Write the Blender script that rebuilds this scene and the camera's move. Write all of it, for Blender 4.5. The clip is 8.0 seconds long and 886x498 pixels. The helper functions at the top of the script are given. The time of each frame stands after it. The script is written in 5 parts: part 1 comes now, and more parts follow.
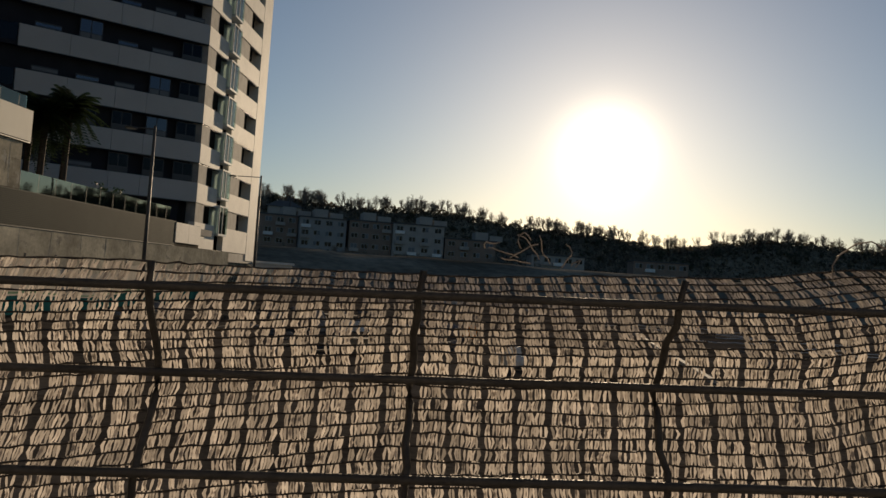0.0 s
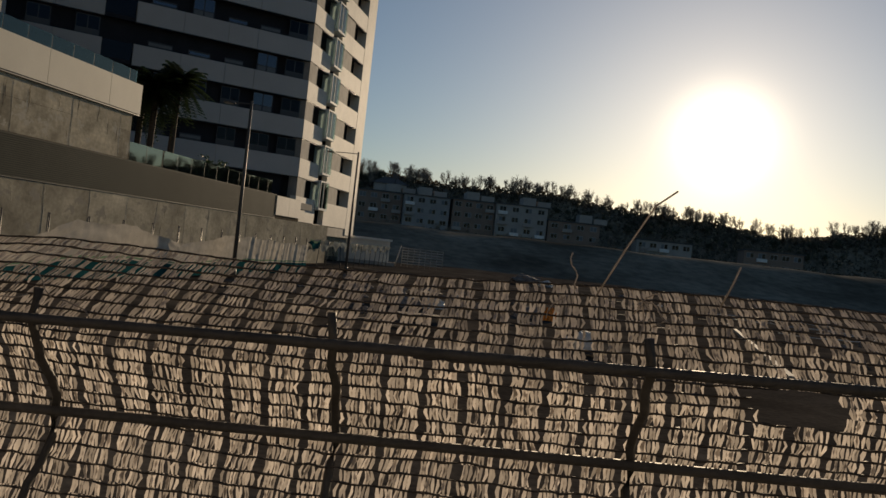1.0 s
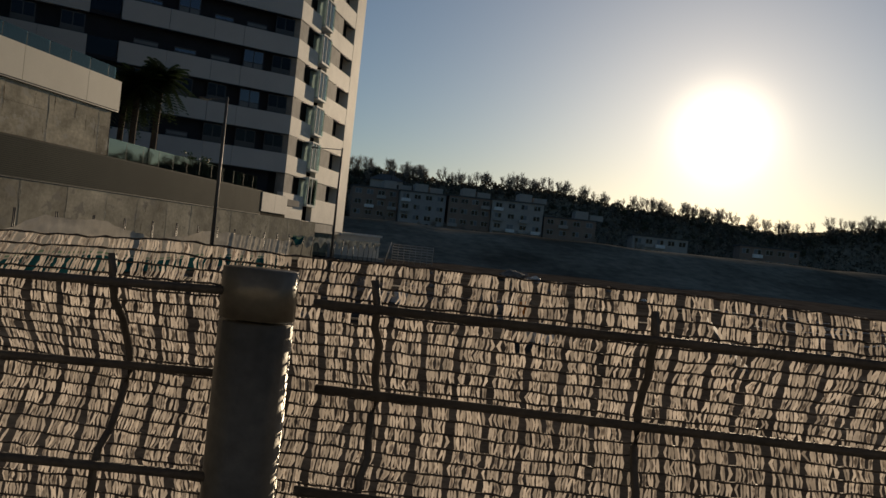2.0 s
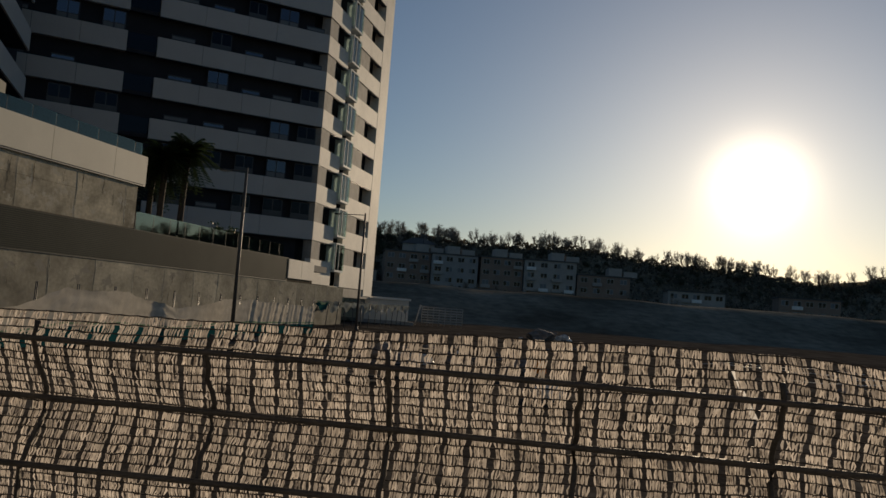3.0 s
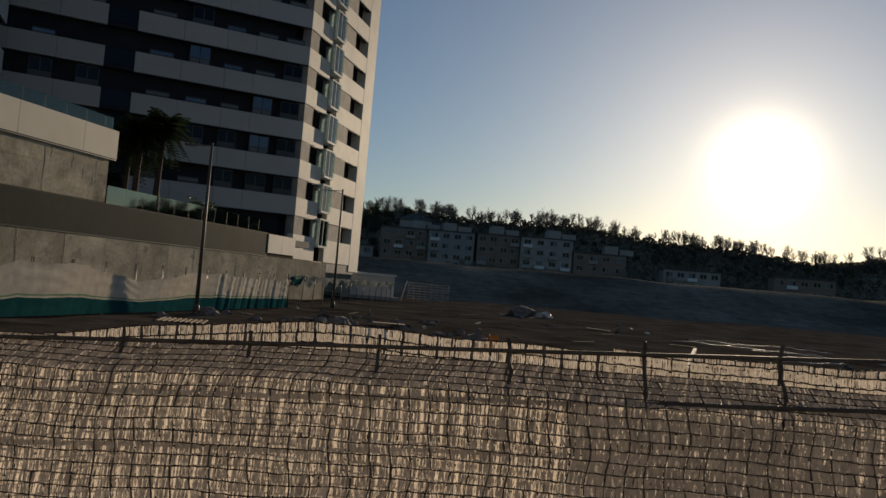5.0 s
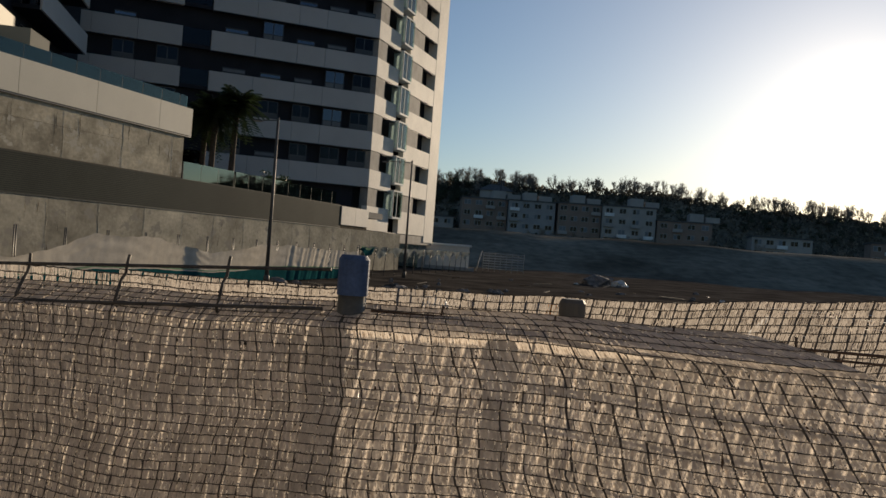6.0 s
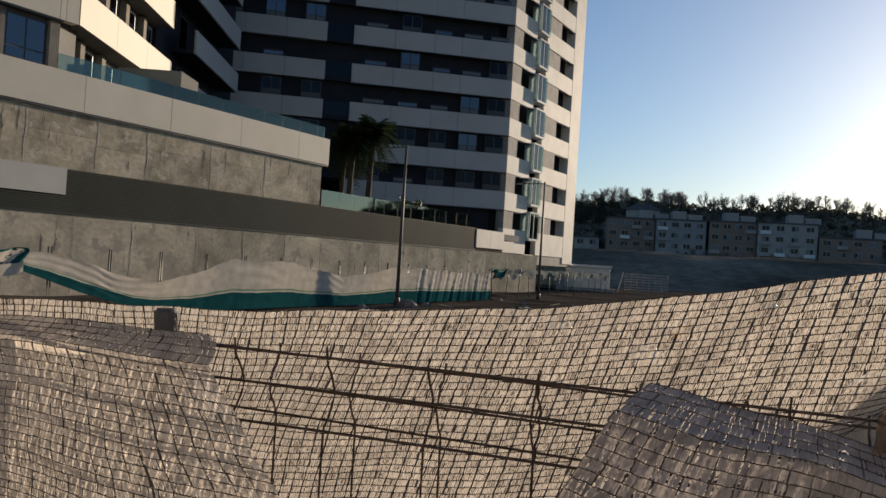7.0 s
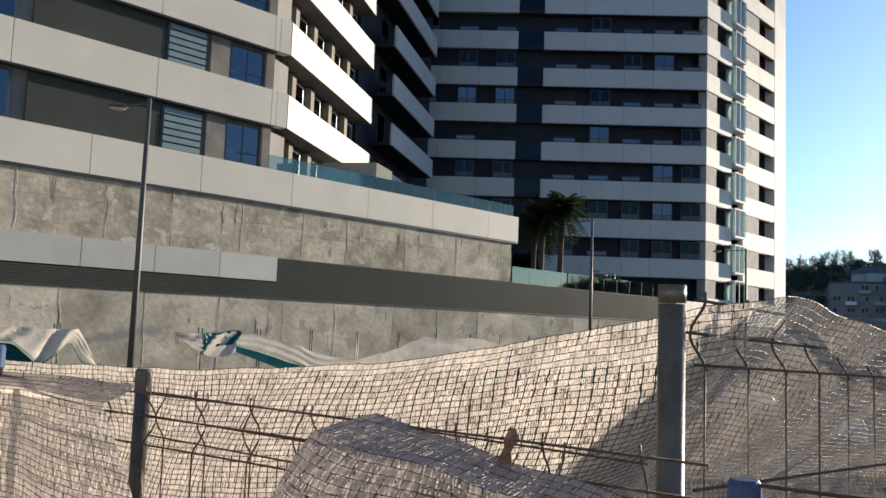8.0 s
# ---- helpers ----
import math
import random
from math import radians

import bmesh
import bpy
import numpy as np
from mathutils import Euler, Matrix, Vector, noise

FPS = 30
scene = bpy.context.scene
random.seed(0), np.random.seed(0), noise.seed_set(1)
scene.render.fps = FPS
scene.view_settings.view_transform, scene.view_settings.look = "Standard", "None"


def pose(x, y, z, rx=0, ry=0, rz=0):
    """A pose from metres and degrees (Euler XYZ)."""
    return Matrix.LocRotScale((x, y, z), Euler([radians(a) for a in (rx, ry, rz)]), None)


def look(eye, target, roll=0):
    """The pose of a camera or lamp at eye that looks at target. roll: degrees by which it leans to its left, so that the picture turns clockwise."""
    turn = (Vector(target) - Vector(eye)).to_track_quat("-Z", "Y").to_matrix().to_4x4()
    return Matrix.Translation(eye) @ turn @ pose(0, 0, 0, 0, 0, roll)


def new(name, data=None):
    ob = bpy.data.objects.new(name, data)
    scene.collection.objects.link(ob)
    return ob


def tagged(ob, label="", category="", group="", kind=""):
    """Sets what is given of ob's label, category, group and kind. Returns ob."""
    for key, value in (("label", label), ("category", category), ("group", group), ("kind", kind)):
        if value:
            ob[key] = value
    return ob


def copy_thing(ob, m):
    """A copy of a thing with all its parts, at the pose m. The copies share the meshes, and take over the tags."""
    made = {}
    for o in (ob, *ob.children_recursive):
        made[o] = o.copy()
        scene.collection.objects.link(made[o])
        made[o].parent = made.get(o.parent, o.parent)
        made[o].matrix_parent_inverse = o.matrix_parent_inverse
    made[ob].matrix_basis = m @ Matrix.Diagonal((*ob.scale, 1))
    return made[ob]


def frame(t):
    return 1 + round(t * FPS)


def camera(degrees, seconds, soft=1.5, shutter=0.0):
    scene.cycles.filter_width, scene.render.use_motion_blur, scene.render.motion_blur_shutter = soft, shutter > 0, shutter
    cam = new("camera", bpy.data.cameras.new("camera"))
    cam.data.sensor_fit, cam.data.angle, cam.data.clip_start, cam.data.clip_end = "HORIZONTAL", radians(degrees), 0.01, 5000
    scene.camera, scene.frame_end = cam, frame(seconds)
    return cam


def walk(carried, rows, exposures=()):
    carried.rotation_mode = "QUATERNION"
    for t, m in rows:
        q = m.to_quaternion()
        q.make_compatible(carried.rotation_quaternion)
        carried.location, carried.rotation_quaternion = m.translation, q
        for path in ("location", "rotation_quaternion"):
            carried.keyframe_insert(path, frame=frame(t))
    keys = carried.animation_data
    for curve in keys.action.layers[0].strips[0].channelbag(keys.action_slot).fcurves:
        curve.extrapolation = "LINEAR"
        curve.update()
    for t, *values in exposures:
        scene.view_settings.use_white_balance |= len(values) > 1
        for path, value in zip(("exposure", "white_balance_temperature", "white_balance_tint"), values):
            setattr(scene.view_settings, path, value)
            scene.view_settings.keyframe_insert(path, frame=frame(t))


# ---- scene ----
cam = camera(56.3, 8.0, soft=1.5)
PATH = [
    (0, (-3.832, 3.173, 2.035), (-3.341, 5.11, 2.112), 4.1),
    (0.5, (-3.496, 3.104, 2.018), (-3.157, 5.075, 2.033), 4.6),
    (1, (-2.984, 3.085, 2.100), (-2.736, 5.07, 2.106), 6.3),
    (1.2, (-2.771, 3.026, 2.080), (-2.521, 5.01, 2.080), 5.4),
    (1.5, (-2.451, 2.937, 2.097), (-2.199, 4.921, 2.082), 6.1),
    (1.7, (-2.271, 2.891, 2.118), (-2.013, 4.874, 2.099), 6.0),
    (2.8, (-1.265, 2.548, 2.115), (-1.101, 4.538, 2.235), 5.4),
    (3, (-1.207, 2.464, 2.133), (-1.057, 4.453, 2.273), 4.4),
    (3.2, (-1.135, 2.43, 2.164), (-0.992, 4.42, 2.309), 4.3),
    (3.5, (-1.031, 2.383, 2.138), (-0.903, 4.373, 2.289), 4.2),
    (3.7, (-0.799, 2.397, 2.108), (-0.667, 4.387, 2.255), 4.3),
    (4, (-0.469, 2.388, 2.187), (-0.316, 4.376, 2.34), 4.6),
    (4.2, (-0.264, 2.295, 2.185), (-0.097, 4.283, 2.337), 4.4),
    (5.3, (0.79, 1.84, 2.262), (0.909, 3.836, 2.331), 5.4),
    (5.5, (0.97, 1.773, 2.277), (1.055, 3.77, 2.35), 5.6),
    (5.7, (1.174, 1.737, 2.263), (1.209, 3.736, 2.302), 5.0),
    (5.9, (1.358, 1.708, 2.229), (1.34, 3.708, 2.238), 4.5),
    (6, (1.457, 1.682, 2.237), (1.41, 3.681, 2.234), 4.3),
    (6.3, (1.727, 1.635, 2.265), (1.594, 3.63, 2.224), 4.0),
    (6.5, (1.924, 1.596, 2.237), (1.732, 3.586, 2.194), 4.6),
    (6.7, (2.119, 1.618, 2.229), (1.855, 3.601, 2.204), 4.3),
    (7, (2.426, 1.598, 2.292), (2.023, 3.557, 2.318), 3.6),
    (7.3, (2.678, 1.559, 2.272), (2.095, 3.47, 2.366), 1.9),
    (7.5, (2.857, 1.49, 2.28), (2.167, 3.363, 2.413), 1.2),
    (7.7, (3.011, 1.455, 2.316), (2.233, 3.29, 2.475), 1.2),
    (8, (3.195, 1.432, 2.308), (2.327, 3.224, 2.491), 2.2),
]
walk(cam, [(t, look(e, g, r)) for t, e, g, r in PATH],
     exposures=[(0, 0.1, 9300, 13), (3.0, -0.1, 8800, 12), (4.2, 0.0, 8700, 12), (5.5, 0.1, 8700, 12), (6.0, 0.5, 8400, 12), (6.5, 0.8, 8100, 13), (7.0, 0.8, 7900, 13), (7.5, 1.4, 7500, 12), (8.0, 1.72, 7100, 11)])

# ---- light: low winter sun over the hill, clear sky ----
SUN = Vector((0.417, 0.894, 0.163)).normalized()
world = bpy.data.worlds.new("sky")
scene.world = world
world.use_nodes = True
wn, wl = world.node_tree.nodes, world.node_tree.links
wn.clear()
w_out = wn.new("ShaderNodeOutputWorld")
w_bg = wn.new("ShaderNodeBackground")
sky = wn.new("ShaderNodeTexSky")
sky.sky_type = "NISHITA"
sky.sun_disc = False
sky.sun_elevation = math.asin(SUN.z)
sky.sun_rotation = math.atan2(SUN.x, SUN.y)
sky.air_density, sky.dust_density, sky.ozone_density = 1.0, 0.3, 5.0
w_bg.inputs["Strength"].default_value = 0.084
# bright aureole of the hazy air round the sun
w_tc = wn.new("ShaderNodeTexCoord")
w_dot = wn.new("ShaderNodeVectorMath")
w_dot.operation = "DOT_PRODUCT"
w_dot.inputs[1].default_value = SUN
wl.new(w_tc.outputs["Generated"], w_dot.inputs[0])
w_sum = None
for power, gain in ((1100.0, 18.0), (260.0, 1.6), (70.0, 1.5), (24.0, 0.95), (7.0, 0.40)):
    p = wn.new("ShaderNodeMath")
    p.operation = "POWER"
    p.use_clamp = False
    m0 = wn.new("ShaderNodeMath")
    m0.operation = "MAXIMUM"
    m0.inputs[1].default_value = 0.0
    wl.new(w_dot.outputs["Value"], m0.inputs[0])
    wl.new(m0.outputs[0], p.inputs[0])
    p.inputs[1].default_value = power
    g = wn.new("ShaderNodeMath")
    g.operation = "MULTIPLY_ADD"
    g.inputs[1].default_value = gain
    wl.new(p.outputs[0], g.inputs[0])
    if w_sum is not None:
        wl.new(w_sum, g.inputs[2])
    else:
        g.inputs[2].default_value = 0.0
    w_sum = g.outputs[0]
w_col = wn.new("ShaderNodeVectorMath")
w_col.operation = "SCALE"
w_col.inputs[0].default_value = (1.0, 0.93, 0.82)
wl.new(w_sum, w_col.inputs["Scale"])
w_add = wn.new("ShaderNodeVectorMath")
w_add.operation = "ADD"
w_tint = wn.new("ShaderNodeVectorMath")
w_tint.operation = "MULTIPLY"
w_tint.inputs[1].default_value = (1.0, 0.945, 0.945)
wl.new(sky.outputs["Color"], w_tint.inputs[0])
wl.new(w_tint.outputs["Vector"], w_add.inputs[0])
wl.new(w_col.outputs["Vector"], w_add.inputs[1])
wl.new(w_add.outputs["Vector"], w_bg.inputs["Color"])
wl.new(w_bg.outputs["Background"], w_out.inputs["Surface"])
sun = new("sun", bpy.data.lights.new("sun", "SUN"))
sun.data.energy, sun.data.angle, sun.data.color = 3.3, radians(0.55), (1.0, 0.91, 0.79)
sun.matrix_world = look(SUN * 300, (0, 0, 0))


# ---- materials ----
def material(name, color, rough=0.7, metal=0.0, vary=0.25, scale=6.0, bump=0.2, fine=60.0, spots=None, random_tone=0.0, stretch=(1, 1, 1), spec=0.4):
    """Procedural surface: tone varied at two scales, stains and fine relief."""
    mt = bpy.data.materials.new(name)
    mt.use_nodes = True
    nt = mt.node_tree
    n, l = nt.nodes, nt.links
    bs = n["Principled BSDF"]
    tc = n.new("ShaderNodeTexCoord")
    mp = n.new("ShaderNodeMapping")
    mp.inputs["Scale"].default_value = stretch
    l.new(tc.outputs["Object"], mp.inputs["Vector"])
    n1 = n.new("ShaderNodeTexNoise")
    n1.inputs["Scale"].default_value = scale
    n1.inputs["Detail"].default_value = 6
    n2 = n.new("ShaderNodeTexNoise")
    n2.inputs["Scale"].default_value = fine
    n2.inputs["Detail"].default_value = 3
    l.new(mp.outputs[0], n1.inputs["Vector"])
    l.new(mp.outputs[0], n2.inputs["Vector"])
    ramp = n.new("ShaderNodeMapRange")
    ramp.inputs["From Min"].default_value, ramp.inputs["From Max"].default_value = 0.3, 0.7
    ramp.inputs["To Min"].default_value, ramp.inputs["To Max"].default_value = 1 - vary, 1 + vary
    l.new(n1.outputs["Fac"], ramp.inputs["Value"])
    r2 = n.new("ShaderNodeMapRange")
    r2.inputs["From Min"].default_value, r2.inputs["From Max"].default_value = 0.3, 0.7
    r2.inputs["To Min"].default_value, r2.inputs["To Max"].default_value = 1 - vary * 0.5, 1 + vary * 0.5
    l.new(n2.outputs["Fac"], r2.inputs["Value"])
    mul = n.new("ShaderNodeMath")
    mul.operation = "MULTIPLY"
    l.new(ramp.outputs[0], mul.inputs[0])
    l.new(r2.outputs[0], mul.inputs[1])
    tone = mul.outputs[0]
    if random_tone:
        oi = n.new("ShaderNodeObjectInfo")
        r3 = n.new("ShaderNodeMapRange")
        r3.inputs["To Min"].default_value, r3.inputs["To Max"].default_value = 1 - random_tone, 1 + random_tone
        l.new(oi.outputs["Random"], r3.inputs["Value"])
        m3 = n.new("ShaderNodeMath")
        m3.operation = "MULTIPLY"
        l.new(tone, m3.inputs[0])
        l.new(r3.outputs[0], m3.inputs[1])
        tone = m3.outputs[0]
    sc = n.new("ShaderNodeVectorMath")
    sc.operation = "SCALE"
    sc.inputs[0].default_value = color
    l.new(tone, sc.inputs["Scale"])
    col = sc.outputs["Vector"]
    if spots:
        n3 = n.new("ShaderNodeTexNoise")
        n3.inputs["Scale"].default_value = spots[1]
        n3.inputs["Detail"].default_value = 8
        n3.inputs["Roughness"].default_value = 0.65
        l.new(mp.outputs[0], n3.inputs["Vector"])
        r4 = n.new("ShaderNodeMapRange")
        r4.inputs["From Min"].default_value, r4.inputs["From Max"].default_value = spots[2], spots[2] + (spots[3] if len(spots) > 3 else 0.08)
        l.new(n3.outputs["Fac"], r4.inputs["Value"])
        mx = n.new("ShaderNodeMix")
        mx.data_type = "RGBA"
        l.new(r4.outputs[0], mx.inputs["Factor"])
        l.new(col, mx.inputs["A"])
        mx.inputs["B"].default_value = (*spots[0], 1)
        col = mx.outputs["Result"]
    l.new(col, bs.inputs["Base Color"])
    bs.inputs["Roughness"].default_value = rough
    bs.inputs["Metallic"].default_value = metal
    bs.inputs["Specular IOR Level"].default_value = spec
    if bump:
        bp = n.new("ShaderNodeBump")
        bp.inputs["Strength"].default_value = bump
        bp.inputs["Distance"].default_value = 0.02
        l.new(n2.outputs["Fac"], bp.inputs["Height"])
        l.new(bp.outputs[0], bs.inputs["Normal"])
    return mt


def cloth(name, color, through_share, rough=0.6, gaps=0.0, vary=0.2, scale=30.0, sheen=0.3, strands=0.0):
    """Thin sheet that lets light through; gaps: share of open weave; strands: how far single tapes differ in tone."""
    mt = material(name, color, rough, 0, vary, scale, 0.1, 300, spec=sheen)
    n, l = mt.node_tree.nodes, mt.node_tree.links
    bs, out = n["Principled BSDF"], n["Material Output"]
    col = bs.inputs["Base Color"].links[0].from_socket
    if strands:
        gi = n.new("ShaderNodeNewGeometry")
        ri = n.new("ShaderNodeMapRange")
        ri.inputs["To Min"].default_value, ri.inputs["To Max"].default_value = 1 - strands, 1 + strands
        l.new(gi.outputs["Random Per Island"], ri.inputs["Value"])
        si = n.new("ShaderNodeVectorMath")
        si.operation = "SCALE"
        l.new(col, si.inputs[0])
        l.new(ri.outputs[0], si.inputs["Scale"])
        col = si.outputs["Vector"]
        l.new(col, bs.inputs["Base Color"])
    tr = n.new("ShaderNodeBsdfTranslucent")
    l.new(col, tr.inputs["Color"])
    mx = n.new("ShaderNodeMixShader")
    mx.inputs[0].default_value = through_share
    l.new(bs.outputs[0], mx.inputs[1])
    l.new(tr.outputs[0], mx.inputs[2])
    last = mx.outputs[0]
    if gaps:
        tp = n.new("ShaderNodeBsdfTransparent")
        m2 = n.new("ShaderNodeMixShader")
        m2.inputs[0].default_value = gaps
        l.new(last, m2.inputs[1])
        l.new(tp.outputs[0], m2.inputs[2])
        last = m2.outputs[0]
    l.new(last, out.inputs["Surface"])
    return mt


def glass(name, tint, gloss=0.08, mirror=None):
    mt = bpy.data.materials.new(name)
    mt.use_nodes = True
    n, l = mt.node_tree.nodes, mt.node_tree.links
    n.remove(n["Principled BSDF"])
    tp = n.new("ShaderNodeBsdfTransparent")
    tp.inputs["Color"].default_value = (*tint, 1)
    gl = n.new("ShaderNodeBsdfGlossy")
    gl.inputs["Roughness"].default_value = 0.03
    gl.inputs["Color"].default_value = (*(mirror or [min(1.0, 0.45 + c) for c in tint]), 1)
    fr = n.new("ShaderNodeFresnel")
    fr.inputs["IOR"].default_value = 1.5
    ad = n.new("ShaderNodeMath")
    ad.inputs[1].default_value = gloss
    l.new(fr.outputs[0], ad.inputs[0])
    mx = n.new("ShaderNodeMixShader")
    l.new(ad.outputs[0], mx.inputs[0])
    l.new(tp.outputs[0], mx.inputs[1])
    l.new(gl.outputs[0], mx.inputs[2])
    l.new(mx.outputs[0], n["Material Output"].inputs["Surface"])
    return mt


M_SOIL = material("damp_soil", (0.074, 0.064, 0.055), 0.95, 0, 0.45, 0.35, 0.6, 9.0, spots=((0.12, 0.108, 0.095), 0.22, 0.56), spec=0.0)
M_CONC = material("board_marked_concrete", (0.44, 0.385, 0.295), 0.95, 0, 0.30, 0.9, 0.5, 5.0, spots=((0.54, 0.49, 0.405), 1.6, 0.56, 0.05), random_tone=0.18, spec=0.0, stretch=(1, 1, 1.3))
M_CONC_LOW = material("grey_concrete", (0.465, 0.415, 0.325), 0.95, 0, 0.26, 0.7, 0.5, 4.5, spots=((0.36, 0.325, 0.27), 1.1, 0.57, 0.03), random_tone=0.20, spec=0.0, stretch=(1, 1, 1.3))
M_JOINT = material("joint_mortar", (0.17, 0.14, 0.105), 0.95, 0, 0.3, 4.0, 0.2, 30, spec=0.0)
M_RIDGE = material("smeared_mortar", (0.53, 0.485, 0.40), 0.95, 0, 0.35, 3.0, 0.4, 14.0, spec=0.0)
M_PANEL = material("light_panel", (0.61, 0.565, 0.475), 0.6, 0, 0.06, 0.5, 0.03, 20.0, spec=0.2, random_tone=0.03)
# Cream toned down against the direct sun on that side; front panels stay paler.
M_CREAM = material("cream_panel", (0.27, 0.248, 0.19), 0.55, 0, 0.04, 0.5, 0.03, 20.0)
# Band cladding in two copies: front darkened for shade, side raised for sun.
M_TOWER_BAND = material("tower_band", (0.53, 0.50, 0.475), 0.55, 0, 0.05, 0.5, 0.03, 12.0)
M_TOWER_SIDE = material("sunlit_side_stone", (0.76, 0.69, 0.60), 0.7, 0, 0.10, 0.5, 0.1, 6.0)
M_DARK = material("dark_facade", (0.030, 0.032, 0.040), 0.6, 0, 0.15, 0.7, 0.05, 10.0, spec=0.08)
M_GREYWALL = material("grey_render", (0.15, 0.148, 0.145), 0.85, 0, 0.15, 0.8, 0.15, 12.0)
M_STONE = material("stone_cladding", (0.33, 0.30, 0.27), 0.8, 0, 0.18, 1.2, 0.2, 9.0)
M_LOUVRE = material("louvre_metal", (0.068, 0.074, 0.062), 0.7, 0.0, 0.14, 0.4, 0.02, 10.0, spec=0.05)
M_FRAME = material("window_frame", (0.07, 0.07, 0.075), 0.4, 0.4, 0.05, 3, 0.0, 30)
M_BAY = material("bay_frame", (0.56, 0.60, 0.60), 0.6, 0.0, 0.05, 3, 0.0, 30, spec=0.05)
M_FRAME_W = material("pale_frame", (0.55, 0.56, 0.56), 0.4, 0.2, 0.05, 3, 0.0, 30)
M_PANE = glass("window_glass", (0.12, 0.16, 0.24), 0.02, (0.26, 0.28, 0.33))
M_PANE_BLUE = glass("blue_window_glass", (0.12, 0.17, 0.28), 0.12)
M_PANE_BAY = glass("bay_glass", (0.78, 0.87, 0.85), 0.06, (0.55, 0.62, 0.62))
M_RAIL = glass("rail_glass", (0.70, 0.81, 0.77), 0.12, (0.42, 0.50, 0.47))
M_RAIL_MILKY = glass("pale_rail_glass", (0.50, 0.62, 0.58), 0.24, (0.62, 0.72, 0.68))
M_BAYBLIND = cloth("pale_teal_blind", (0.66, 0.76, 0.74), 0.55, 0.7, 0.0, 0.08, 2.0, 0.1)
M_WPANEL = material("charcoal_render", (0.055, 0.060, 0.053), 0.9, 0, 0.15, 0.5, 0.1, 20.0, spec=0.1)
M_PIER = material("pier_render", (0.21, 0.19, 0.165), 0.85, 0, 0.2, 1.2, 0.2, 12.0, spec=0.1)
M_COVER = material("grey_cover_panel", (0.46, 0.45, 0.41), 0.6, 0, 0.08, 0.5, 0.03, 20.0, spec=0.2, random_tone=0.05)
M_BLIND = material("pale_blind", (0.17, 0.18, 0.19), 0.7, 0, 0.08, 2, 0.05, 20)
M_SLAT = material("teal_slat", (0.17, 0.235, 0.23), 0.4, 0.3, 0.05, 2, 0.0, 20)
M_STEEL = material("galvanised_steel", (0.11, 0.102, 0.083), 0.4, 0.45, 0.25, 25, 0.05, 160, spec=0.3)
M_RUST = material("rusty_wire", (0.085, 0.055, 0.04), 0.7, 0.3, 0.4, 60, 0.2, 300)
M_WIRE = material("fence_wire", (0.065, 0.058, 0.05), 0.65, 0.3, 0.3, 40, 0.1, 260)
M_CAP = material("blue_plastic", (0.040, 0.072, 0.145), 0.55, 0, 0.3, 30, 0.1, 200, spec=0.12)
M_TAPE = cloth("raffia_tape", (0.465, 0.418, 0.382), 0.56, 0.45, 0.0, 0.18, 45.0, strands=0.40)
M_TAPE_REAR = cloth("smooth_tape", (0.47, 0.425, 0.385), 0.55, 0.5, 0.0, 0.16, 25.0, strands=0.13)
# Greyer, less translucent tape copy: shade on the slumped net put into its colour.
M_TAPE_SHADED = cloth("shaded_tape", (0.40, 0.355, 0.335), 0.46, 0.45, 0.0, 0.22, 30.0, strands=0.14)
M_RAG = cloth("brown_rag", (0.20, 0.145, 0.11), 0.25, 0.8, 0.0, 0.4, 60.0, 0.0)
# Paler, more translucent copy of the tape: light through the drape put into colour.
M_TAPE_LIT = cloth("sunlit_tape", (0.60, 0.535, 0.475), 0.58, 0.5, 0.0, 0.18, 30.0, strands=0.14)
M_CORD = material("black_cord", (0.05, 0.041, 0.035), 0.6, 0, 0.3, 200, 0.2, 600)
M_NETSHEET = cloth("net_weave", (0.52, 0.46, 0.38), 0.5, 0.5, 0.22, 0.2, 80.0)
M_TARP = cloth("pale_tarpaulin", (0.56, 0.505, 0.43), 0.06, 0.8, 0.0, 0.12, 3.0, 0.0)
M_OLDSHEET = cloth("weathered_sheeting", (0.20, 0.215, 0.205), 0.1, 0.8, 0.0, 0.4, 1.2, 0.0)
M_TEAL = cloth("teal_tarpaulin", (0.010, 0.075, 0.082), 0.06, 0.8, 0.0, 0.15, 3.0, 0.0)
M_GREEN = cloth("green_stripe", (0.20, 0.30, 0.20), 0.06, 0.8, 0.0, 0.1, 3.0, 0.0)
M_POLE = material("pole_paint", (0.075, 0.073, 0.07), 0.55, 0.1, 0.1, 8, 0.02, 60)
M_LAMPGLASS = material("lamp_lens", (0.55, 0.55, 0.52), 0.25, 0, 0.03, 8, 0, 60)
M_BARK = material("bark", (0.07, 0.055, 0.045), 0.9, 0, 0.3, 8, 0.5, 40)
# Twig, scrub and hillside tones lifted; haze over the hill is in them.
M_TWIG = material("bare_twig", (0.29, 0.245, 0.20), 0.9, 0, 0.3, 2, 0.0, 40)
M_PINE = cloth("evergreen_leaf", (0.075, 0.088, 0.055), 0.25, 0.6, 0.0, 0.4, 0.8)
M_SCRUB = cloth("winter_scrub", (0.17, 0.148, 0.112), 0.3, 0.8, 0.0, 0.35, 0.5, 0.0, strands=0.45)
M_PALM = cloth("palm_leaf", (0.045, 0.075, 0.030), 0.25, 0.5, 0.0, 0.3, 3.0)
M_HOUSE = [material("house_brick", (0.27, 0.19, 0.15), 0.85, 0, 0.12, 0.4, 0.1, 4.0), material("house_render", (0.37, 0.34, 0.31), 0.85, 0, 0.1, 0.4, 0.1, 4.0),
           material("house_grey", (0.32, 0.31, 0.30), 0.85, 0, 0.1, 0.4, 0.1, 4.0)]
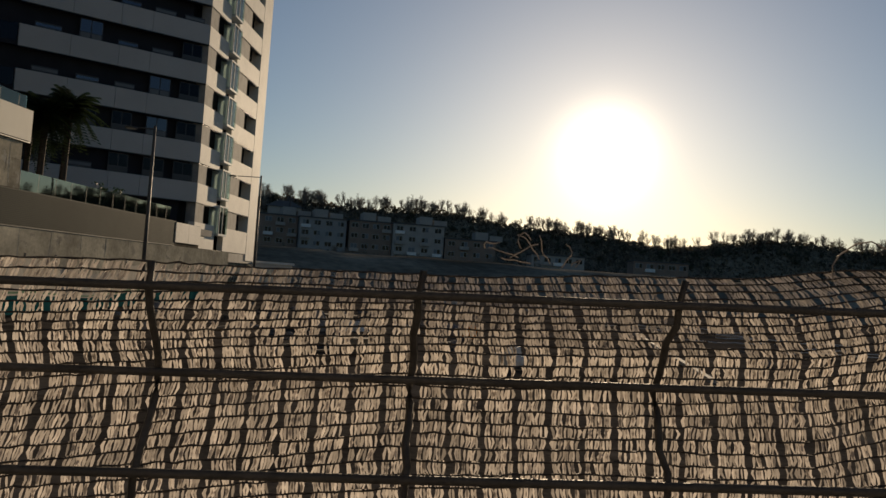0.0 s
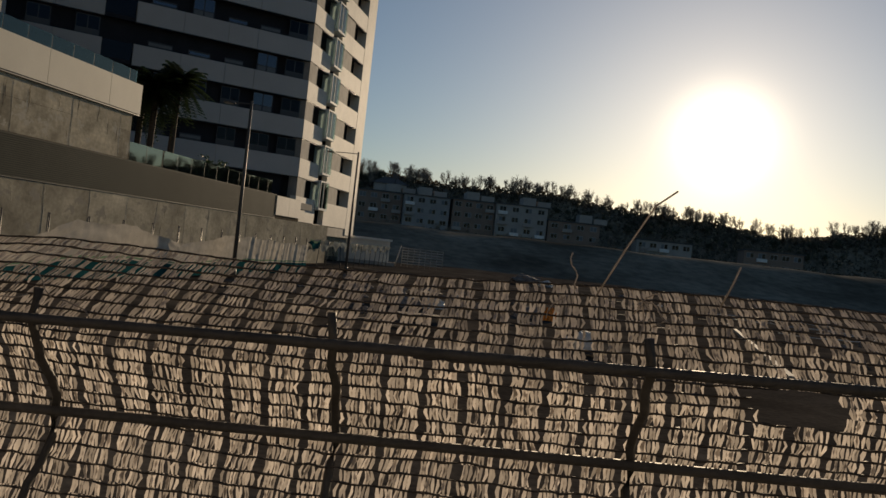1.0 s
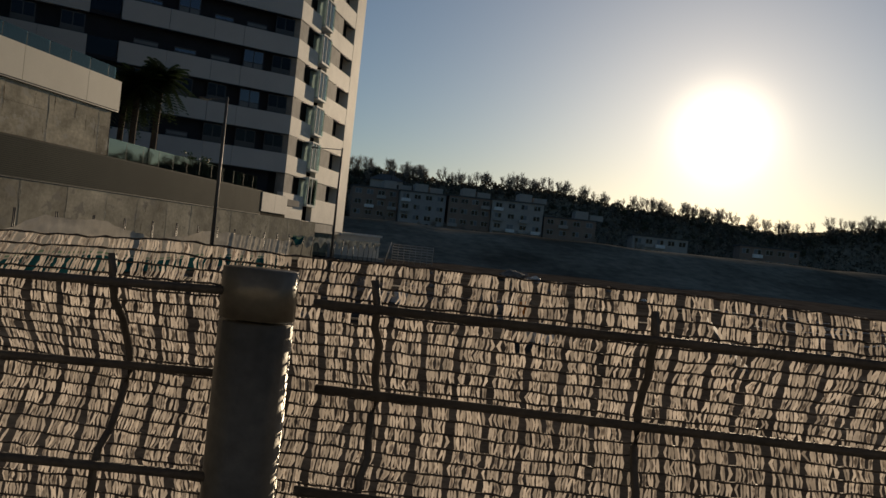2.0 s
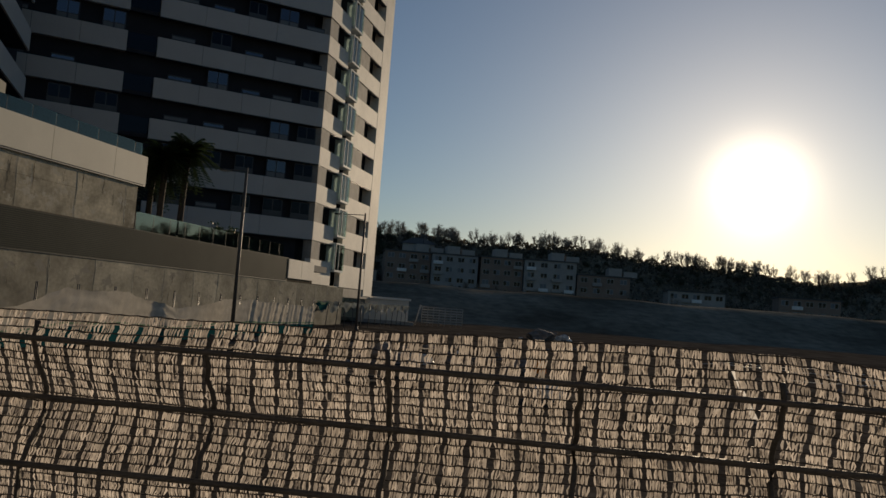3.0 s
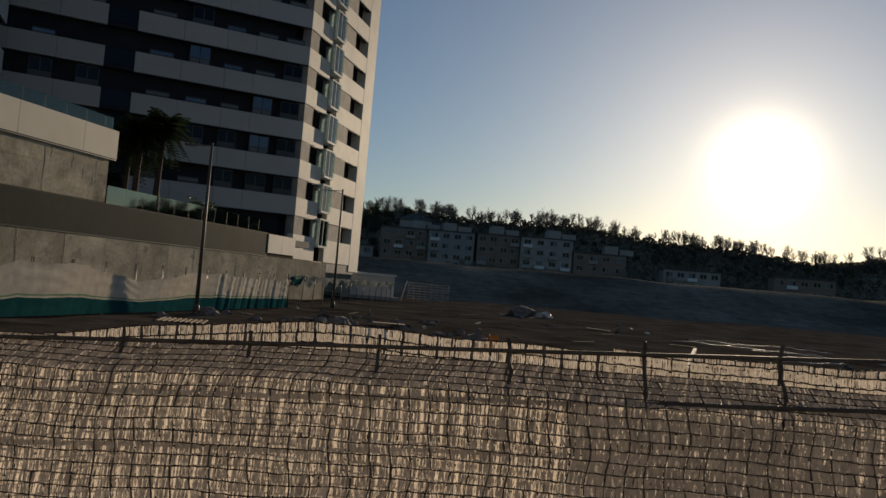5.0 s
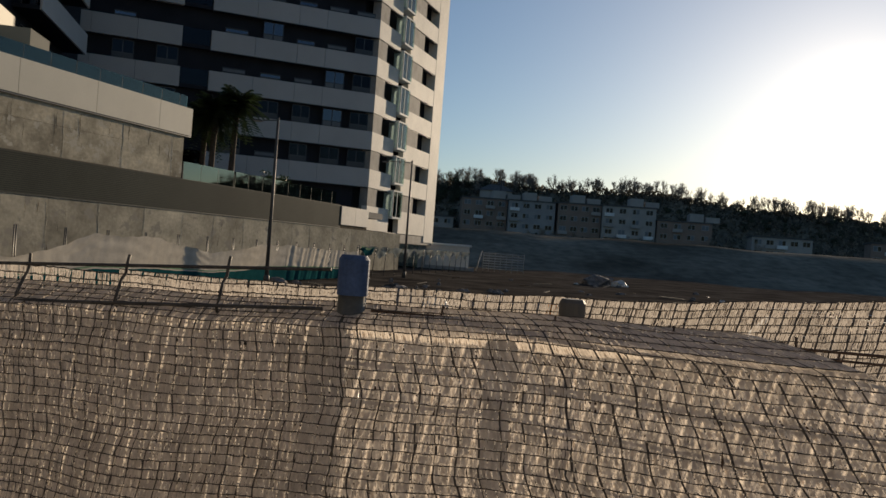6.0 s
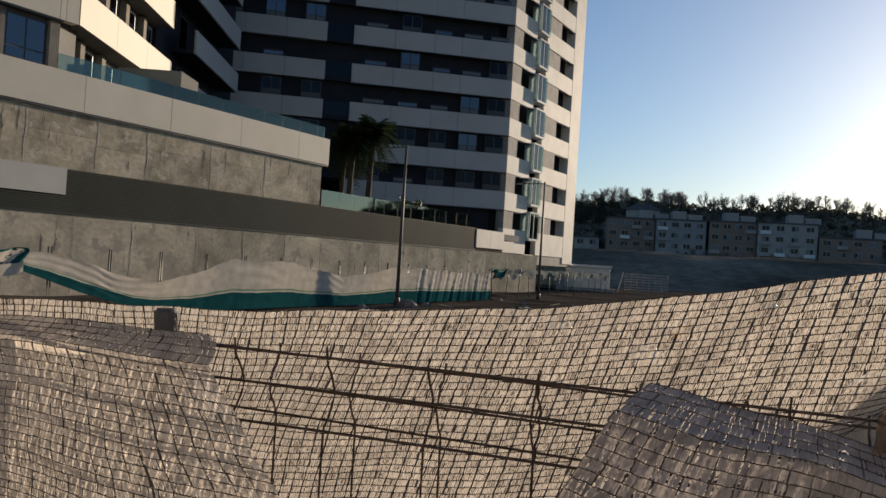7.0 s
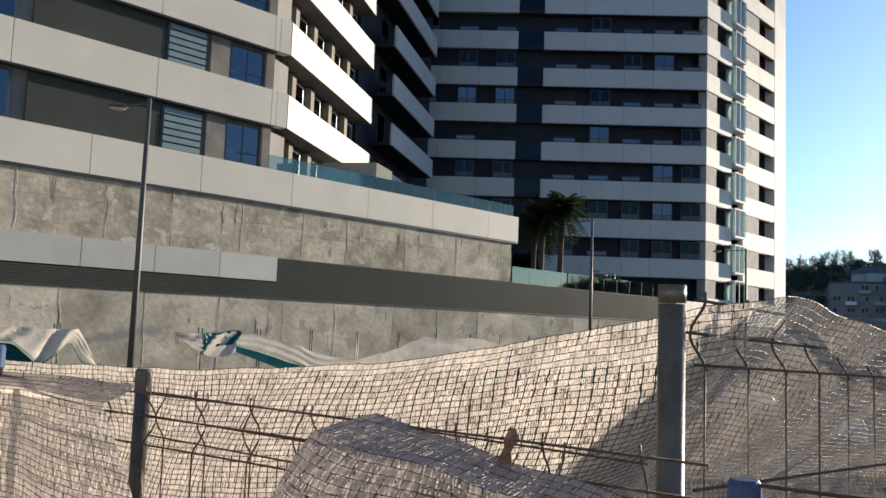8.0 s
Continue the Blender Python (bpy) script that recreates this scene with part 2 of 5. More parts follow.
M_WHITE = material("white_paint", (0.72, 0.72, 0.70), 0.6, 0, 0.08, 2, 0.05, 30)
M_ROOF = material("roof_slate", (0.10, 0.095, 0.09), 0.8, 0, 0.2, 1, 0.2, 8)
# Hillside tone lifted likewise, to stand for haze at that distance.
M_HILL = material("hillside_scrub", (0.20, 0.175, 0.135), 0.95, 0, 0.5, 0.05, 0.8, 0.6, spec=0.0)
M_WOOD = material("weathered_wood", (0.26, 0.20, 0.14), 0.8, 0, 0.25, 5, 0.3, 50, stretch=(1, 8, 1))
M_BAG = cloth("white_sack", (0.68, 0.66, 0.62), 0.2, 0.5, 0.0, 0.15, 4.0)
M_RUBBLE = material("broken_rubble", (0.20, 0.17, 0.15), 0.9, 0, 0.4, 3, 0.6, 20)
M_ORANGE = material("orange_plastic", (0.75, 0.22, 0.03), 0.5, 0, 0.15, 6, 0.05, 40)
# Pale colours of the added, unseen paving and wall that bounce light.
M_PAVE = material("bounce_paving", (0.30, 0.29, 0.28), 0.9, 0, 0.2, 1.5, 0.2, 20, random_tone=0.08)
M_BOUNCE = material("pale_bounce_wall", (0.46, 0.45, 0.44), 0.9, 0, 0.1, 0.5, 0.2, 20)
M_KERB = material("kerb_stone", (0.34, 0.33, 0.31), 0.85, 0, 0.2, 2, 0.2, 20)


# ---- mesh helpers ----
def link(name, me, mat, parent=None, label=""):
    me.materials.append(mat)
    ob = new(name, me)
    if parent is not None:
        ob.parent = parent
    if label:
        ob["label"] = label
    return ob


def part(name, bm, mat, parent=None, label="", smooth=False):
    """Links a bmesh as one mesh object under a thing or a part."""
    me = bpy.data.meshes.new(name)
    bm.normal_update()
    bm.to_mesh(me)
    bm.free()
    if smooth:
        me.polygons.foreach_set("use_smooth", [True] * len(me.polygons))
    return link(name, me, mat, parent, label)


def raw(name, verts, faces, mat, parent=None, label="", smooth=False):
    me = bpy.data.meshes.new(name)
    me.from_pydata(verts, [], faces)
    if smooth:
        me.polygons.foreach_set("use_smooth", [True] * len(me.polygons))
    return link(name, me, mat, parent, label)


def thing(name, label, category, at=(0, 0, 0), group="", kind=""):
    ob = tagged(new(name), label, category, group, kind)
    ob.location = at
    return ob


def slab(bm, p, u, n, a0, a1, o0, o1, z0, z1):
    """A block on a wall line: along u from a0 to a1, out along n from o0 to o1, between two heights."""
    p, u, n = Vector(p), Vector(u), Vector(n)
    c = [p + u * a + n * o + Vector((0, 0, z)) for z in (z0, z1) for a, o in ((a0, o0), (a1, o0), (a1, o1), (a0, o1))]
    v = [bm.verts.new(q) for q in c]
    for f in ((0, 3, 2, 1), (4, 5, 6, 7), (0, 1, 5, 4), (1, 2, 6, 5), (2, 3, 7, 6), (3, 0, 4, 7)):
        bm.faces.new([v[i] for i in f])
    bmesh.ops.recalc_face_normals(bm, faces=bm.faces)


def slab_part(name, mat, parent, args, label=""):
    bm = bmesh.new()
    slab(bm, *args)
    return part(name, bm, mat, parent, label)


def tube(bm, pts, r, sides=6, cap=True):
    """A tube along points, with one radius or one for each point."""
    pts = [Vector(p) for p in pts]
    rr = r if isinstance(r, (list, tuple)) else [r] * len(pts)
    rings = []
    for i, p in enumerate(pts):
        t = (pts[min(i + 1, len(pts) - 1)] - pts[max(i - 1, 0)]).normalized()
        a = t.cross(Vector((0, 0, 1)))
        if a.length < 1e-3:
            a = Vector((1, 0, 0))
        a.normalize()
        b = t.cross(a)
        rings.append([bm.verts.new(p + (a * math.cos(k * math.tau / sides) + b * math.sin(k * math.tau / sides)) * rr[i]) for k in range(sides)])
    for r0, r1 in zip(rings, rings[1:]):
        for k in range(sides):
            bm.faces.new((r0[k], r0[(k + 1) % sides], r1[(k + 1) % sides], r1[k]))
    if cap:
        bm.faces.new(rings[0][::-1])
        bm.faces.new(rings[-1])


def tube_part(name, mat, parent, pts, r, sides=6, label="", smooth=True):
    bm = bmesh.new()
    tube(bm, pts, r, sides)
    return part(name, bm, mat, parent, label, smooth)


# ---- ground: one sheet, flat lot, bank and wooded hill to the horizon ----
def ground_height(x, y):
    rise = min(max((y - 118) / 34.0, 0), 1)
    z = 6.0 * rise * rise * (3 - 2 * rise)
    r2 = min(max((y - 246 + 0.12 * max(x - 40, 0)) / 26.0, 0), 1)
    top = 16.6 - 5.0 * min(max((x - 95) / 45.0, 0), 1) + 5.0 * min(max((x - 135) / 60.0, 0), 1) + 1.2 * math.sin(x * 0.045) + 0.8 * math.sin(x * 0.11 + 1)
    z += top * r2 * r2 * (3 - 2 * r2)
    far = min(max((y - 330) / 250.0, 0), 1)
    z *= 1 - 0.85 * far
    if y < 112:
        z += 0.05 * math.sin(x * 0.7 + 0.3 * y) * math.sin(y * 0.55) * min(max((y - 6) / 10, 0), 1) + 0.04 * noise.noise((x * 0.5, y * 0.5, 0)) * min(max((y - 6) / 10, 0), 1)
    else:
        z += 0.5 * noise.noise((x * 0.08, y * 0.08, 3))
    return z


def spread(stops):
    out = []
    for (a, b, n) in stops:
        out += [a + (b - a) * i / n for i in range(n)]
    return out + [stops[-1][1]]


gx = spread([(-2500, -150, 12), (-150, -30, 20), (-30, 60, 110), (60, 260, 60), (260, 2500, 12)])
gy = spread([(-600, -5, 12), (-5, 60, 90), (60, 110, 35), (110, 300, 80), (300, 3500, 14)])
gv = [(x, y, ground_height(x, y)) for y in gy for x in gx]
nx = len(gx)
gf = [(j * nx + i, j * nx + i + 1, (j + 1) * nx + i + 1, (j + 1) * nx + i) for j in range(len(gy) - 1) for i in range(nx - 1)]
ground = raw("ground", gv, gf, M_SOIL, smooth=True)
tagged(ground, "dark damp soil lot rising to a wooded hill", "ground", kind="structure")
ground.data.materials.append(M_HILL)
for poly in ground.data.polygons:
    if poly.center.y > 116:
        poly.material_index = 1

# ---- unseen street paving and plain closing wall, added to bounce light onto the fence ----
pavement = thing("pavement", "unseen pale paving slabs added to bounce light onto the fence", "pavement", kind="structure")
for i in range(30):
    for k in range(4):
        slab_part("paving_slab", M_PAVE, pavement, ((-22.5, -0.7, 0), (0.992, -0.126, 0), (0.126, 0.992, 0), i * 1.5 + 0.006, i * 1.5 + 1.494, k * 1.5 + 0.006, k * 1.5 + 1.494, -0.06, 0.05))
wall_bounce = slab_part("wall_bounce", M_BOUNCE, None, ((-45, -9.0, 0), (0.992, -0.126, 0), (0.126, 0.992, 0), 0, 90, -0.5, 0, -0.2, 9.5))
tagged(wall_bounce, "unseen plain pale wall added across the street to bounce light", "wall", kind="structure")

# ---- podium wall along one line ----
LP, LU, LN = Vector((-13.5, 45.0, 0)), Vector((0.30, 0.954, 0)), Vector((0.954, -0.30, 0))
wall = thing("wall_podium", "grey concrete podium wall with dark louvre band and pale parapet", "wall", kind="structure")


def on_wall(name, mat, b0, b1, o0, o1, z0, z1, parent=None, label=""):
    return slab_part(name, mat, parent or wall, (LP, LU, LN, b0, b1, o0, o1, z0, z1), label)


on_wall("core", M_JOINT, -60, 23.9, -0.5, -0.004, -0.2, 4.80)
on_wall("core", M_JOINT, 23.9, 31.2, -0.5, -0.004, -0.2, 3.10)
on_wall("core", M_JOINT, -60, -0.3, -0.9, -0.004, 4.82, 7.05)
rnd = random.Random(4)
b = -60.0
joints = []
while b < 31.0:
    w = rnd.choice((2.4, 2.8, 3.1, 3.6))
    e = min(b + w, 31.2)
    joints.append((e, 0.0, 3.1))
    on_wall("concrete_panel", M_CONC_LOW, b + 0.006, e - 0.006, -0.03, rnd.uniform(0.003, 0.012), -0.2, 3.13)
    b = e
b = -60.0
while b < -0.5:
    e = min(b + rnd.choice((2.5, 3.1, 3.7)), -0.2)
    joints.append((e, 4.9, 7.0))
    split = rnd.choice((5.9, 6.2, 0, 0))
    if split:
        on_wall("concrete_panel", M_CONC, b + 0.006, e - 0.006, -0.03, rnd.uniform(0.003, 0.012), 4.87, split - 0.005)
        on_wall("concrete_panel", M_CONC, b + 0.006, e - 0.006, -0.03, rnd.uniform(0.003, 0.012), split + 0.005, 7.05)
    else:
        on_wall("concrete_panel", M_CONC, b + 0.006, e - 0.006, -0.03, rnd.uniform(0.003, 0.012), 4.87, 7.05)
    b = e
# ragged cracks and smeared joints on the concrete
rk = random.Random(31)
for i in range(80):
    low = i % 2 == 0
    b = rk.uniform(-34, -1.0) if not low else rk.uniform(-34, 22)
    z0, z1 = (0.2, 2.95) if low else (4.9, 7.0)
    za = rk.uniform(z0, z1 - 0.3)
    zb = min(z1, za + rk.choice((0.3, 0.5, 0.8, 1.4, 2.6)))
    n = max(int((zb - za) / 0.09), 3)
    wid = rk.uniform(0.006, 0.022)
    vs, fs, db = [], [], 0.0
    for q in range(n + 1):
        db += rk.uniform(-0.035, 0.035)
        w = wid * (0.15 + math.sin(math.pi * q / n)) * rk.uniform(0.4, 1.5)
        for e in (-w, w):
            p = LP + LU * (b + db + e) + LN * 0.014
            vs.append((p.x, p.y, za + (zb - za) * q / n))
        if q:
            fs.append((2 * q - 2, 2 * q - 1, 2 * q + 1, 2 * q))
    raw("crack", vs, fs, M_JOINT, wall)
# uneven mortar smeared along the joints
for b, z0, z1 in joints:
    if b < -36 or b > 30 or b > -0.4 and z0 > 4:
        continue
    n, wid, drift = 26, rk.uniform(0.005, 0.026), rk.uniform(0, 6)
    vs, fs = [], []
    for q in range(n + 1):
        z = z0 + (z1 - z0) * q / n
        mid = b + 0.035 * math.sin(z * 1.7 + drift) + 0.02 * math.sin(z * 5.3 + 2 * drift)
        w = wid * rk.uniform(0.25, 1.4)
        for e, o in ((-w, 0.0135), (0.0, 0.017), (w, 0.0135)):
            p = LP + LU * (mid + e) + LN * o
            vs.append((p.x, p.y, z))
        if q:
            for c in (0, 1):
                fs.append((3 * q - 3 + c, 3 * q - 2 + c, 3 * q + 1 + c, 3 * q + c))
    raw("mortar_ridge", vs, fs, M_RIDGE, wall)
# louvre band of thin horizontal blades
on_wall("louvre_back", M_DARK, -60, 19.0, -0.02, 0.02, 3.15, 4.84)
for k in range(20):
    z = 3.165 + k * 0.084
    on_wall("louvre_blade", M_LOUVRE, (-60 if z < 3.8 else -15.95), 19.0, 0.022, 0.055, z, z + 0.060)
on_wall("drip_edge", M_FRAME, -60, 19.0, 0.0, 0.06, 3.135, 3.155)
b = -60.0
while b < -16:
    e = min(b + 2.75, -15.95)
    on_wall("cover_panel", M_COVER, b + 0.012, e - 0.012, 0.022, 0.10, 3.87, 4.88)
    b = e
# pale parapet panels of the terrace
b = -59.0
while b < 0:
    e = min(b + 4.35, 0.2)
    on_wall("parapet_panel", M_PANEL, b + 0.012, e - 0.012, -0.2, 0.16, 7.12, 8.55)
    b = e
on_wall("parapet_lip", M_FRAME, -60, 0.2, -0.2, 0.13, 7.04, 7.115)
slab_part("parapet_return", M_PANEL, wall, (LP, LU, LN, -0.15, 0.2, -9.0, -0.205, 7.12, 8.55))
slab_part("wall_return", M_CONC, wall, (LP, LU, LN, -0.7, -0.2, -9.0, -0.92, 4.6, 7.1))
slab_part("terrace_slab", M_GREYWALL, wall, (LP, LU, LN, -60, -0.75, -9.0, -0.92, 6.8, 7.6))
slab_part("courtyard_slab", M_GREYWALL, wall, (LP, LU, LN, -0.1, 28.2, -22.0, -0.52, 4.2, 4.7))
# pale end panels below the tower
for i in range(2):
    on_wall("end_panel", M_TOWER_SIDE, 19.03 + i * 2.45, 21.45 + i * 2.45, -0.02, 0.10, 3.40, 4.78)


def glass_rail(label, b0, b1, step, z0, z1, off, mat):
    rail = thing("glass_railing", label, "railing", kind="structure")
    b = b0
    while b < b1 - 0.1:
        e = min(b + step, b1)
        pane = on_wall("pane", mat, b + 0.02, e - 0.02, off, off + 0.015, z0, z1, rail)
        pane.visible_shadow = False
        on_wall("clamp", M_FRAME, b - 0.006, b + 0.006, off - 0.004, off + 0.019, z0 - 0.05, z1 - 0.06, rail)
        b = e
    return rail


glass_rail("teal tinted glass railing on the terrace parapet", -16.6, 0.0, 1.45, 8.56, 9.2, -0.1, M_RAIL)
glass_rail("teal tinted glass railing above the louvre band", 0.25, 18.6, 1.6, 4.86, 5.78, -0.25, M_RAIL_MILKY)

# ---- tower ----
TP, TU, TN = Vector((-6.5, 68.0, 0)), Vector((-0.92, -0.392, 0)), Vector((0.392, -0.92, 0))
FLOORS = 15
tower = thing("apartment_tower", "tall dark apartment tower with pale horizontal bands", "building")


def prism(name, mat, parent, outline, z0, z1, label=""):
    bm = bmesh.new()
    lo = [bm.verts.new((*p[:2], z0)) for p in outline]
    hi = [bm.verts.new((*p[:2], z1)) for p in outline]
    bm.faces.new(lo[::-1])
    bm.faces.new(hi)
    k = len(lo)
    for i in range(k):
        bm.faces.new((lo[i], lo[(i + 1) % k], hi[(i + 1) % k], hi[i]))
    bmesh.ops.recalc_face_normals(bm, faces=bm.faces)
    return part(name, bm, mat, parent, label)


c_in = TP - TN * 0.45 - LN * 0.75 + TU * 0.5
r_end = TP + LU * 16.1
tower_top = 6.64 + 3 * FLOORS
prism("core", M_DARK, tower, [c_in, r_end - LN * 0.9, r_end + Vector((-16, 8, 0)), TP + TU * 27 + Vector((-6, 15, 0)), TP + TU * 27 - TN * 0.45], -0.1, tower_top)
for k in range(-1, FLOORS):
    z = 6.64 + 3 * k
    if k >= 0:
        # front bands, split into cladding panels
        for s0, s1 in ((0.0, 4.3), (4.3, 6.5), (6.5, 9.7), (9.7, 12.95), (15.0, 18.1), (18.1, 21.2), (21.2, 24.5)):
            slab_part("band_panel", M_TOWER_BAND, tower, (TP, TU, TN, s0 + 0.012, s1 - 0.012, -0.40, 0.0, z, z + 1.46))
        slab_part("band_soffit", M_FRAME, tower, (TP, TU, TN, 0.05, 12.9, -0.42, -0.03, z - 0.05, z - 0.003))
    zz = z if k >= 0 else 3.2
    zt = z + 1.46 if k >= 0 else 5.15
    # side bands
    for b0, b1 in ((0.0, 4.6), (6.9, 13.6)):
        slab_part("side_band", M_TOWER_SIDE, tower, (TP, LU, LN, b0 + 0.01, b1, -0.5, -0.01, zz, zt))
    slab_part("side_lip", M_FRAME, tower, (TP, LU, LN, 0.05, 13.55, -0.45, -0.05, zz - 0.06, zz - 0.003))
    # recessed loggias on the side
    slab_part("side_pier", M_STONE, tower, (TP, LU, LN, 0.12, 1.95, -0.72, -0.07, zt, zt + 1.54))
    slab_part("side_pier", M_STONE, tower, (TP, LU, LN, 7.0, 10.3, -0.72, -0.08, zt, zt + 1.54))
    slab_part("side_jamb", M_FRAME, tower, (TP, LU, LN, 6.92, 7.0, -0.72, -0.03, zt, zt + 1.54))
    # glazed bay box
    bay = slab_part("bay_window", M_BAY, tower, (TP, LU, LN, 4.65, 4.74, 0.22, 0.30, zt - 0.75, zt + 1.70))
    slab_part("bay_side", M_BAYBLIND, bay, (TP, LU, LN, 4.67, 4.72, -0.6, 0.218, zt - 0.57, zt + 1.57))
    far_side = slab_part("bay_side", M_PANE_BAY, bay, (TP, LU, LN, 6.74, 6.77, -0.6, 0.30, zt - 0.57, zt + 1.57))
    far_side.visible_shadow = False
    slab_part("bay_floor", M_BAY, bay, (TP, LU, LN, 4.75, 6.70, -0.6, 0.30, zt - 0.75, zt - 0.58))
    slab_part("bay_roof", M_BAY, bay, (TP, LU, LN, 4.75, 6.70, -0.6, 0.30, zt + 1.58, zt + 1.70))
    bay_front = slab_part("bay_pane", M_PANE_BAY, bay, (TP, LU, LN, 4.75, 6.70, 0.20, 0.23, zt - 0.57, zt + 1.57))
    bay_front.visible_shadow = False
    slab_part("bay_blind", M_BAYBLIND, bay, (TP, LU, LN, 4.9, 6.6, 0.10, 0.13, zt - 0.5, zt + 1.4))
    slab_part("bay_mullion", M_BAY, bay, (TP, LU, LN, 5.6, 5.68, 0.18, 0.26, zt - 0.57, zt + 1.57))
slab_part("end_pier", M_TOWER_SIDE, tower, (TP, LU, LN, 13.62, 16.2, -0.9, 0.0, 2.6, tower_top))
slab_part("plinth", M_STONE, tower, (TP, LU, LN, 0.0, 16.15, -0.6, -0.06, 2.35, 3.12))
slab_part("corner_post", M_STONE, tower, (TP, LU, LN, 0.35, 0.7, -0.9, -0.4, 3, tower_top))
for k in range(7):
    slab_part("shop_pane", M_RAIL_MILKY, tower, (TP, LU, LN, 5.0 + k * 1.25, 6.2 + k * 1.25, -0.5, -0.45, 0.1, 2.3))
slab_part("shop_wall", M_STONE, tower, (TP, LU, LN, 4.0, 16.1, -0.62, -0.54, -0.1, 2.34))
# recessed blue-glass balcony column
for k in range(0, FLOORS):
    z = 6.64 + 3 * k
    slab_part("balcony_slab", M_DARK, tower, (TP, TU, TN, 12.97, 14.98, -0.44, -0.15, z + 0.0, z + 0.28))
    slab_part("balcony_pane", M_PANE, tower, (TP, TU, TN, 13.0, 14.95, -0.25, -0.22, z + 0.3, z + 1.46))


def tower_window(s, w, z0, z1, lit):
    f = slab_part("window", M_FRAME, tower, (TP, TU, TN, s - w / 2, s + w / 2, -0.445, -0.40, z0, z1))
    half = w / 2 - 0.06
    for q in (-1, 1):
        c = s + q * (half / 2 + 0.02)
        slab_part("pane", M_PANE_BLUE if lit else M_PANE, f, (TP, TU, TN, c - half / 2 + 0.03, c + half / 2 - 0.01, -0.395, -0.385, z0 + 0.45, z1 - 0.06))
        if lit:
            slab_part("blind", M_BLIND, f, (TP, TU, TN, c - half / 2 + 0.05, c + half / 2 - 0.03, -0.399, -0.396, z0 + 0.06, z0 + 0.40))
    return f


rw = random.Random(8)
tower.scale = (1.06, 1.06, 1.06)
tower.location = (-0.03, -0.12, -0.132)
for k in range(FLOORS):
    z = 8.1 + 3 * k
    for s, w in ((1.1, 1.5), (3.3, 1.55), (5.8, 1.4), (8.35, 1.55), (11.1, 1.7), (15.95, 1.55), (19.0, 1.5), (22.2, 1.5)):
        if rw.random() < (0.8 if k < 3 else 0.3):
            tower_window(s, w, z + 0.05, z + 1.42, rw.random() < 0.2)
        elif rw.random() < 0.8:
            low = slab_part("window", M_FRAME, tower, (TP, TU, TN, s - w / 2, s + w / 2, -0.445, -0.41, z + 0.03, z + 0.50))
            slab_part("pane", M_PANE_BLUE if rw.random() < 0.5 else M_BLIND, low, (TP, TU, TN, s - w / 2 + 0.05, s + w / 2 - 0.05, -0.405, -0.395, z + 0.20, z + 0.40))

# ---- near wing: shaded front on the wall line, sunlit side bands ----
wing = thing("apartment_wing", "curved apartment wing with pale grey bands and sunlit cream balconies", "building")
WB = -15.95
WC = LP + LU * WB
CU = Vector((-0.245, 0.9695, 0)).normalized()
CN = Vector((CU.y, -CU.x, 0))
prism("core", M_GREYWALL, wing, [WC + LU * -40 - LN * 0.35, WC - LU * 0.6 - LN * 0.35, WC + CU * 1.2 - CN * 0.5, WC + CU * 1.6 - CN * 1.05, WC + CU * 12.3 - CN * 1.05, WC + CU * 12.3 - CN * 10, WC + LU * -40 - LN * 14], 7.4, 34)
for k in range(7):
    z = 10.43 + 3.22 * k
    b = -42.0
    while b < -0.7:
        e = min(b + 5.15, -0.55)
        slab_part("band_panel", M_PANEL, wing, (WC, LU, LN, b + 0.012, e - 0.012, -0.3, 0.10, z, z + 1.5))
        b = e
    slab_part("band_panel", M_PANEL, wing, (WC, LU, LN, -0.54, 0.0, -0.3, 0.10, z, z + 1.5))
    for i in range(3):
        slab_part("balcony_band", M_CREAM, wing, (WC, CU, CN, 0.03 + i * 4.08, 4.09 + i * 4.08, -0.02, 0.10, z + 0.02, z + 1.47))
    slab_part("balcony_slab", M_GREYWALL, wing, (WC, CU, CN, 0.6, 12.2, -1.04, -0.03, z + 0.02, z + 0.25))
    slab_part("band_lip", M_FRAME, wing, (WC, LU, LN, -42, -0.6, -0.3, 0.06, z - 0.06, z - 0.004))
